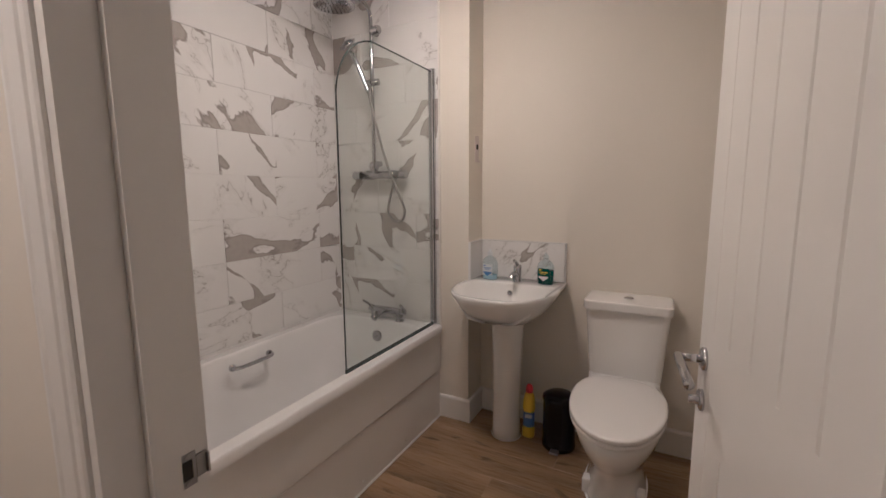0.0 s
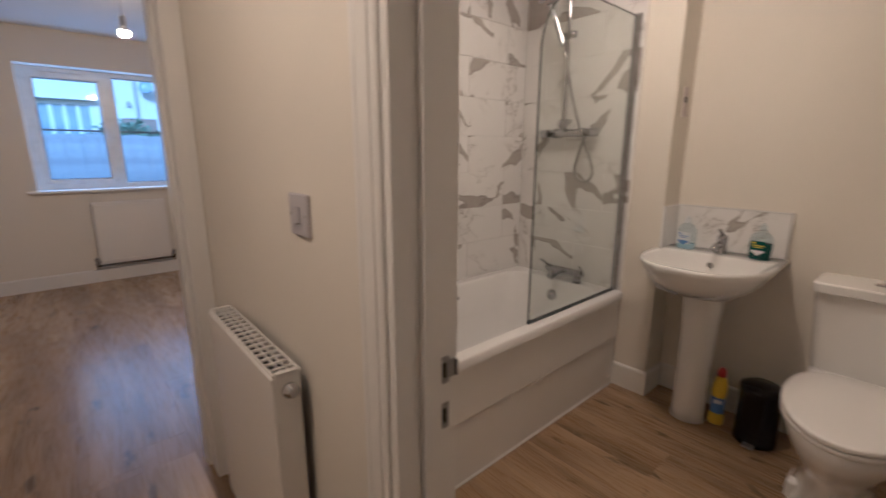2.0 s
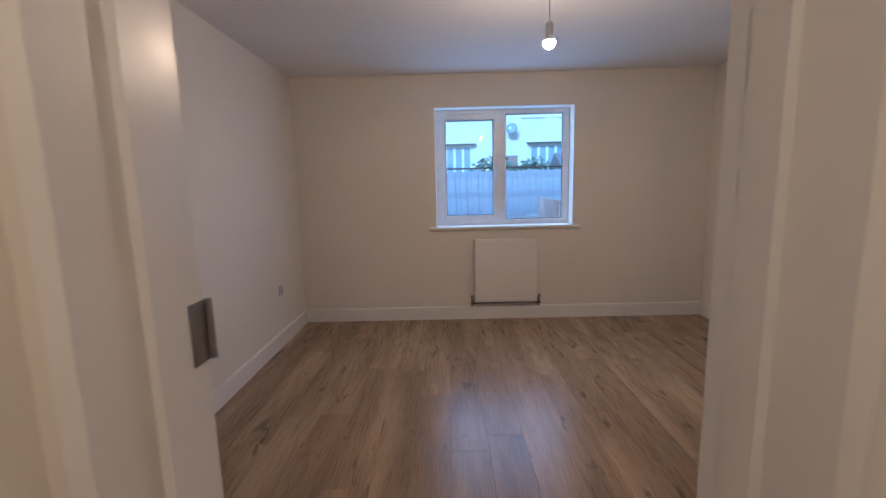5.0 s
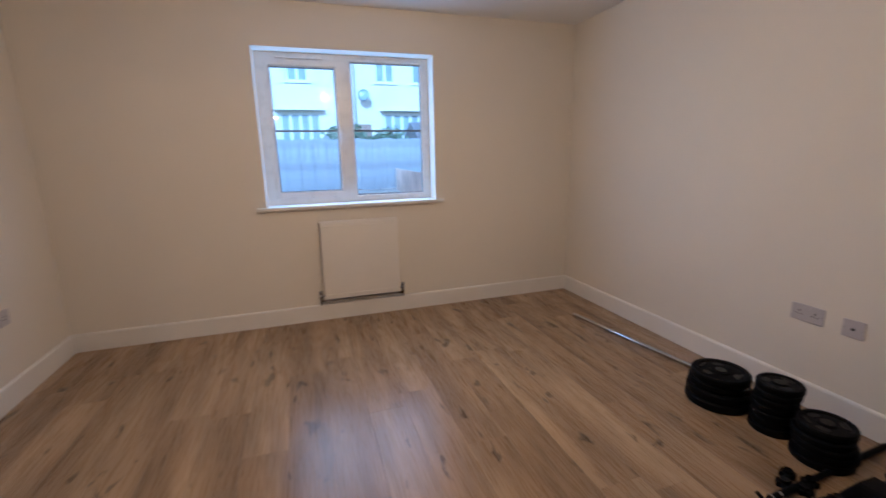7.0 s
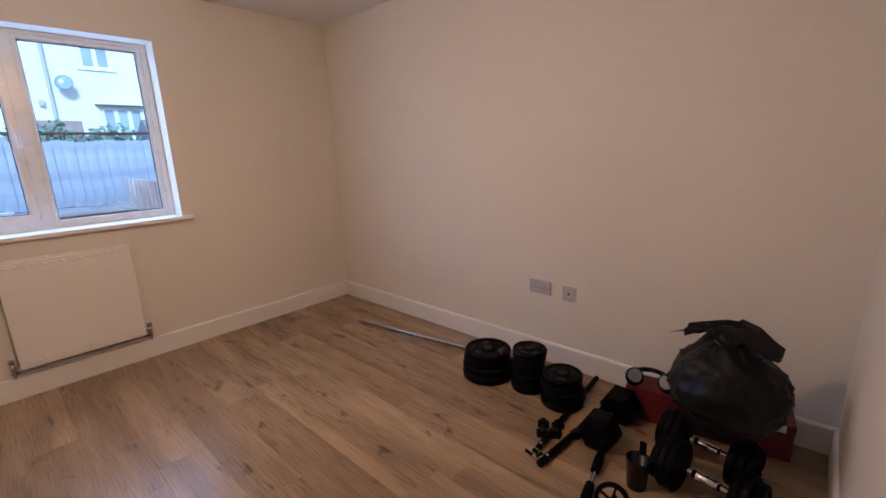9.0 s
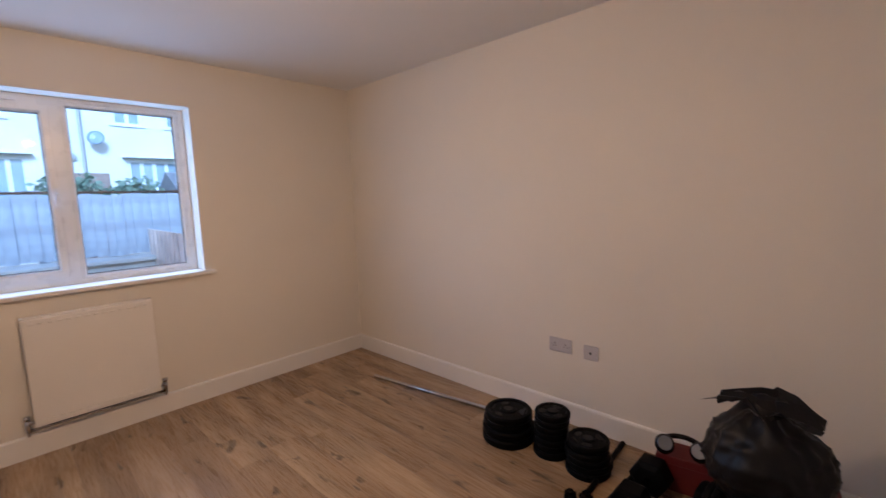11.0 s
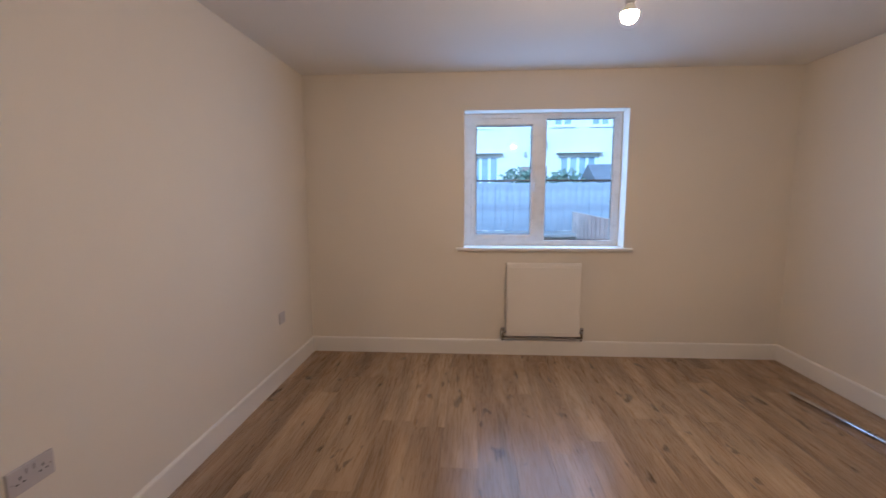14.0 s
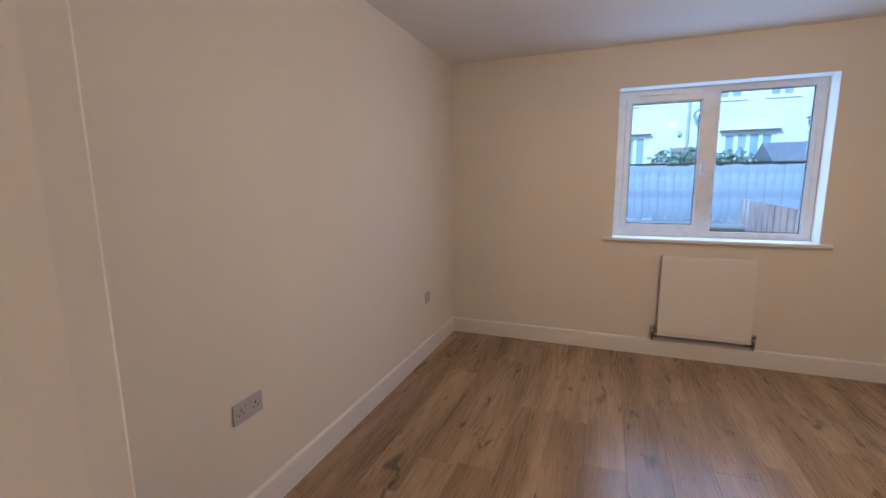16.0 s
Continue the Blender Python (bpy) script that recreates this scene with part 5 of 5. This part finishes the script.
def ear(points, widths, seed):
    rings = []
    b = bmesh.new()
    for (p, u), w_ in zip(points, widths):
        p, u = Vector(p), Vector(u).normalized()
        row = []
        for k in range(9):
            t_ = k / 8 - 0.5
            n_ = noise.noise(Vector((p.x * 14 + seed, t_ * 5, p.z * 14)))
            row.append(b.verts.new(p + u * (w_ * t_) + Vector((0.008 * n_, 0.024 * n_, 0.022 * n_ + 0.010 * math.cos(t_ * 11)))))
        rings.append(row)
    for a, c in zip(rings, rings[1:]):
        for k in range(8):
            b.faces.new((a[k], a[k + 1], c[k + 1], c[k]))
    bmesh.ops.subdivide_edges(b, edges=b.edges[:], cuts=1, use_grid_fill=True, smooth=0.8)
    bmesh.ops.solidify(b, geom=b.faces[:], thickness=0.003)
    return b


part("tied_ear", ear((((0.04, 0, 0.440), (0.2, 1, 0.1)), ((0.0, -0.02, 0.487), (0.3, 1, 0.1)), ((-0.04, -0.03, 0.512), (0.25, 1, 0.1)), ((-0.09, -0.04, 0.500), (0.1, 1, 0.1)), ((-0.145, -0.055, 0.482), (0, 1, 0.1))), (0.17, 0.15, 0.13, 0.085, 0.015), 1), BAG, bag, smooth=False)
part("tied_ear", ear((((-0.03, 0, 0.440), (-0.2, 1, 0.1)), ((0.03, -0.01, 0.493), (-0.2, 1, 0.2)), ((0.09, -0.02, 0.487), (-0.1, 1, 0.4)), ((0.130, -0.03, 0.476), (0.1, 1, 0.3)), ((0.165, -0.035, 0.456), (0.1, 1, 0.4))), (0.16, 0.16, 0.14, 0.12, 0.07), 5), BAG, bag, smooth=False)
part("knot", lathe([(0.0, -0.03), (0.05, -0.02), (0.062, 0.0), (0.04, 0.02), (0, 0.03)], 14, pose(0.0, -0.02, 0.477, 20, 15, 0)), BAG, bag)

bpy.context.view_layer.update()
GEAR = Matrix(((0.966, 0.055, 0, -0.168), (-0.055, 0.966, 0, -0.352), (0, 0, 0.966, 0), (0, 0, 0, 1)))
for ob in set(scene.objects) - before_gear:
    if ob.parent is None:
        ob.matrix_world = GEAR @ ob.matrix_world

rb = base("red_box", pose(-4.613, 2.635, 0, 0, 0, 8.5), "long red cardboard box near the wall", "box")
BL, BD, BH = 0.655, 0.135, 0.172
part("carton", box(0, BL, 0, BD, 0, BH - 0.035, 0.003, 1), RED, rb)
part("box_lid", box(-0.003, BL + 0.003, -0.003, BD + 0.003, BH - 0.04, BH, 0.003, 1), RED, rb)
part("sticker", box(BL - 0.075, BL - 0.03, -0.0055, -0.0035, BH - 0.036, BH - 0.004), LABEL_W, rb, "white sticker")

hp = base("headphones", pose(-4.525, 2.705, BH, 0, 0, 10) @ Matrix.Diagonal((1.08, 1.08, 1.15, 1)), "black over-ear headphones with metal ear plates", "headphones")
part("headband", tube([(0.075 * math.cos(radians(a)), 0.07 * math.sin(radians(a)), 0.03 + 0.004 * math.sin(radians(a))) for a in range(-20, 201, 20)], 0.011, 8, 3), BLACKG, hp)
for sx, tl in ((-0.062, 12), (0.072, -14)):
    em = pose(sx, -0.040, 0.040, 52, 0, tl)
    cup = part("ear_cup", lathe([(0.0, 0.024), (0.028, 0.024), (0.038, 0.014), (0.040, 0.0), (0.036, -0.014), (0.018, -0.018), (0, -0.012)], 26, em), BLACKG, hp, smooth=True)
    part("ear_plate", lathe([(0.0, 0.0262), (0.027, 0.0258), (0.029, 0.0242)], 24, em), LEADBAR, cup, "dull metal ear plate")

# ---- outside the window ----
structure("ground", boxes((-400, BX0 - 0.3, -300, 300, -0.6, -0.30)), GRASS, "dull green garden ground reaching far off", "ground")
structure("ground_east", boxes((1.02, 400, -300, 300, -0.6, -0.30)), GRASS, "dull green ground beyond the building", "ground")
structure("roof_cap", boxes((BX0 - 0.3, 1.02, BY0 - 0.12, SY + 0.2, H + 0.16, H + 0.4)), SLATE, "flat dark slab that closes the building above", "roof")
structure("pavement", boxes((-9.6, BX0 - 0.3, -4, 6, -0.30, -0.22)), CONC, "pale concrete patio slabs outside the window", "pavement")
rw = base("retaining_wall", pose(0, 0, 0), "low pale concrete wall below the garden fence", "wall")
part("wall_body", boxes((-11.7, -11.15, -10, 12, -0.3, 0.66)), CONC, rw)
part("coping", box(-11.72, -11.08, -10, 12, 0.66, 0.72, 0.01, 1), CONC, rw)
fence = base("garden_fence", pose(0, 0, 0), "weathered grey-brown boarded garden fence", "fence")
rnd = random.Random(21)
fy = -5.0
fence_meshes = []
for k in range(3):
    bmk = box(-0.010, 0.010, -0.062, 0.062, 0.0, 0.86, 0.003, 1)
    mek = bpy.data.meshes.new("fence_board")
    bmk.to_mesh(mek)
    bmk.free()
    mek.materials.append(FENCE)
    fence_meshes.append(mek)
i = 0
while fy < 8.0:
    ob = new("fence_board", fence_meshes[i % 3])
    ob.location = (-11.50 + (0.008 if i % 2 else -0.008), fy, 0.742 + rnd.uniform(-0.015, 0.01))
    ob.parent = fence
    fy += 0.112
    i += 1
for zz in (0.85, 1.42):
    part("fence_rail", boxes((-11.56, -11.52, -5, 8, zz, zz + 0.07)), FENCE, fence)
for yy in range(-5, 9, 2):
    part("fence_post", boxes((-11.62, -11.52, yy - 0.05, yy + 0.05, 0.5, 1.66)), FENCE, fence)
sf = base("side_fence", pose(0, 0, 0), "newer reddish timber side fence with stepped top", "fence")
for k in range(34):
    bb = box(-0.048, 0.048, -0.01, 0.01, -0.30, 1.09 - 0.0012 * k, 0.004, 1, m=pose(-11.40 + 0.104 * k, 2.15 - 0.008 * (k % 2), 0))
    part("fence_board", bb, FENCE2, sf)
for zz in (0.0, 0.80):
    part("fence_rail", boxes((-11.45, -7.92, 2.164, 2.20, zz, zz + 0.07)), FENCE2, sf)

house = base("terraced_house", pose(-20, 0, 0), "white rendered two-storey terraced house beyond the fence", "house")
openings = [(-0.02, 1.42, 0.62, 2.84), (3.58, 5.02, 0.62, 2.84), (-4.2, -2.8, 0.62, 2.84), (7.2, 8.6, 0.62, 2.84),
            (3.32, 4.12, 3.88, 4.95), (4.68, 5.46, 3.88, 4.95), (0.3, 1.1, 3.85, 4.95), (-3.6, -2.8, 3.85, 4.95), (7.4, 8.2, 3.85, 4.95)]
ys = sorted({-9.0, 12.0, *[v for o in openings for v in o[:2]]})
wb = bmesh.new()
for ya, yb in zip(ys, ys[1:]):
    zs = [-0.3]
    for o in sorted((o for o in openings if o[0] <= ya + 1e-6 and o[1] >= yb - 1e-6), key=lambda o: o[2]):
        zs += [o[2], o[3]]
    zs.append(5.3)
    for z0, z1 in zip(zs[::2], zs[1::2]):
        box(-0.3, 0, ya, yb, z0, z1, bm=wb)
part("wall", wb, RENDER_W, house)
part("roof", loft([[(-0.3, -9.2, 5.3), (0.35, -9.2, 5.25), (-4.5, -9.2, 8.3)], [(-0.3, 12.2, 5.3), (0.35, 12.2, 5.25), (-4.5, 12.2, 8.3)]]), SLATE, house)
part("back_room", boxes((-4.6, -4.5, -9, 12, -0.3, 8)), DARK, house)
for y0, y1, z0, z1 in openings:
    tall = z1 - z0 > 1.5
    wn_ = part("french_doors" if tall else "window", boxes((-0.12, -0.05, y0, y0 + 0.06, z0, z1), (-0.12, -0.05, y1 - 0.06, y1, z0, z1), (-0.12, -0.05, y0 + 0.06, y1 - 0.06, z1 - 0.07, z1), (-0.12, -0.05, y0 + 0.06, y1 - 0.06, z0, z0 + 0.07)), UPVC, house)
    n_ = 4 if tall else 2
    ww = (y1 - y0 - 0.12) / n_
    for k in range(n_):
        a_ = y0 + 0.06 + k * ww
        part("pane", boxes((-0.10, -0.09, a_ + 0.05, a_ + ww - 0.05, z0 + 0.07, z1 - 0.07)), WINDARK, wn_)
        part("window_bar", boxes((-0.115, -0.055, a_ - 0.05 if k else a_, a_ + 0.05, z0 + 0.07, z1 - 0.07)), UPVC, wn_)
    part("window_bar", boxes((-0.115, -0.055, y1 - 0.11, y1 - 0.06, z0 + 0.07, z1 - 0.07)), UPVC, wn_)
    part("sill", boxes((-0.05, 0.06, y0 - 0.05, y1 + 0.05, z0 - 0.05, z0)) if not tall else boxes((0.001, 0.25, y0 - 0.1, y1 + 0.1, z1 + 0.06, z1 + 0.075)), UPVC if not tall else CONC, wn_)
part("drainpipe", rod((0.06, 2.58, -0.3), (0.06, 2.58, 5.25), 0.045, 12), GREYPL, house, "grey plastic drainpipe")
part("gutter", boxes((0.3, 0.42, -9.2, 12.2, 5.15, 5.26)), GREYPL, house)
ds = part("satellite_dish", lathe([(0.0, 0.0), (0.12, 0.015), (0.20, 0.045), (0.205, 0.05), (0.12, 0.022), (0, 0.008)], 24, pose(0.32, 2.88, 3.40, 20, 75, 0)), WINDARK, house, "grey satellite dish", True)
part("dish_arm", rod((0.0, 2.88, 3.35), (0.32, 2.88, 3.40), 0.02, 8), GREYPL, ds)
part("wall_lamp", box(0.0, 0.12, 2.30, 2.40, 2.80, 2.97, 0.02), GREYPL, house, "grey wall lamp")

shed = base("garden_shed", pose(0, 0, 0), "dark roofed garden shed behind the fence", "shed")
part("shed_wall", boxes((-16.6, -15.2, 3.72, 5.5, -0.3, 1.75)), FENCE, shed)
part("shed_roof", loft([[(-16.8, 3.55, 1.72), (-15.0, 3.55, 1.72), (-15.9, 3.55, 2.22)], [(-16.8, 5.7, 1.72), (-15.0, 5.7, 1.72), (-15.9, 5.7, 2.22)]]), SLATE, shed)
pl = base("brick_planter", pose(0, 0, 0), "low reddish brick planter behind the fence", "planter")
part("planter_wall", boxes((-18.4, -17.6, 1.95, 2.75, -0.3, 2.28)), BRICKR, pl)


def leaves(name, spots, label, n, seed):
    rnd_ = random.Random(seed)
    vs, fs = [], []
    for _ in range(n):
        cx_, cy_, cz_, r_ = rnd_.choice(spots)
        d = Vector((rnd_.gauss(0, 1), rnd_.gauss(0, 1), rnd_.gauss(0, 1))).normalized() * r_ * rnd_.uniform(0.55, 1.05)
        p = Vector((cx_, cy_, cz_)) + d
        q = Euler((rnd_.uniform(0, 6.3), rnd_.uniform(0, 6.3), rnd_.uniform(0, 6.3))).to_matrix()
        s = rnd_.uniform(0.05, 0.10)
        k = len(vs)
        for u, v in ((0, -1), (0.5, 0), (0, 1), (-0.5, 0)):
            vs.append(p + q @ Vector((u * s, v * s, 0)))
        fs.append((k, k + 1, k + 2, k + 3))
    me = bpy.data.meshes.new(name)
    me.from_pydata([tuple(v) for v in vs], [], fs)
    me.materials.append(LEAF)
    return tagged(new(name, me), label, "shrub", kind="stuff")


leaves("shrub_foliage", [(-16.2, 1.3 + 0.35 * k, 1.35 + 0.35 * math.sin(k * 1.7), 0.5) for k in range(6)] + [(-15.5, -1.2, 1.3, 0.45), (-16.3, 3.25, 1.40, 0.42), (-16.1, 2.0, 1.75, 0.42)] + [(-17.6, 5.25 + 0.1 * (k % 2), 1.2 + 0.42 * k, 0.55 - 0.07 * k) for k in range(6)],
       "loose green shrubs behind the garden fence", 5200, 8)
for yy in (1.6, 2.5, 3.4):
    tagged(link_mesh("shrub_stem", rod((-16.2, yy, -0.3), (-16.25, yy + 0.1, 1.4), 0.05, 8, r2=0.02), FENCE), "thin brown woody shrub stem in the ground", "shrub")

# ---- floors ----
structure("ground_slab", boxes((BX0 - 0.3, 1.02, BY0 - 0.4, SY + 0.2, -0.25, -0.012)), DARK, "dark underlay below the laminate floor", "floor")


BEDROOM_JOINTS = {0: -5.905, 1: -6.03, 2: -5.50, 3: -6.30, 4: -5.08, -1: -5.30, -2: -6.45, -3: -5.75}   # where boards butt, row by row


def plank_floor(name, x0, x1, y0, y1, label, seed):
    fl = structure(name, boxes((x0, x1, y0, y1, -0.012, -0.004)), DARK, label, "floor")
    rnd = random.Random(seed)
    PW, PL = 0.196, 1.285
    shared = {}
    j = 0
    y = PLANK_Y0 - PW * math.ceil((PLANK_Y0 - y0) / PW)
    while y < y1 - 1e-4:
        ya, yb = max(y, y0), min(y + PW, y1)
        x = x0 - rnd.uniform(0.05, 1.2)
        k = round((y - PLANK_Y0) / PW)
        if name == "floor" and k in BEDROOM_JOINTS:
            x = BEDROOM_JOINTS[k] - PL * math.ceil((BEDROOM_JOINTS[k] - x0) / PL)
        while x < x1 - 1e-4:
            xa, xb = max(x, x0), min(x + PL, x1)
            x += PL
            if xb - xa < 0.02 or yb - ya < 0.01:
                continue
            key = (round(xb - xa, 2), round(yb - ya, 3))
            if key not in shared:
                bm = bmesh.new()
                w, d, g, c = (xb - xa) / 2 - 0.0002, (yb - ya) / 2 - 0.0002, 0.0008, 0.0005
                lo = [bm.verts.new((sx * w, sy * d, -0.004)) for sx, sy in ((-1, -1), (1, -1), (1, 1), (-1, 1))]
                mi = [bm.verts.new((sx * w, sy * d, -c)) for sx, sy in ((-1, -1), (1, -1), (1, 1), (-1, 1))]
                hi = [bm.verts.new((sx * (w - g), sy * (d - g), 0)) for sx, sy in ((-1, -1), (1, -1), (1, 1), (-1, 1))]
                for a, b in ((lo, mi), (mi, hi)):
                    for k in range(4):
                        bm.faces.new((a[k], a[(k + 1) % 4], b[(k + 1) % 4], b[k]))
                bm.faces.new(hi)
                me = bpy.data.meshes.new("plank")
                bm.to_mesh(me)
                bm.free()
                me.materials.append(WOOD)
                shared[key] = me
            ob = new("plank", shared[key])
            ob.location = ((xa + xb) / 2, (ya + yb) / 2, 0)
            ob.parent = fl
        y += PW
        j += 1
    return fl


plank_floor("floor", BX0, BX1, BY0, BY1, "light brown oak laminate plank floor", 3)
plank_floor("floor_hall", BX1, 0.9, HY0 - 1.6, HY1 + 0.13, "light brown oak laminate plank floor in the hall", 4)
plank_floor("floor_bathroom", TX, BAX, RY, SY, "light brown oak laminate plank floor in the bathroom", 5)
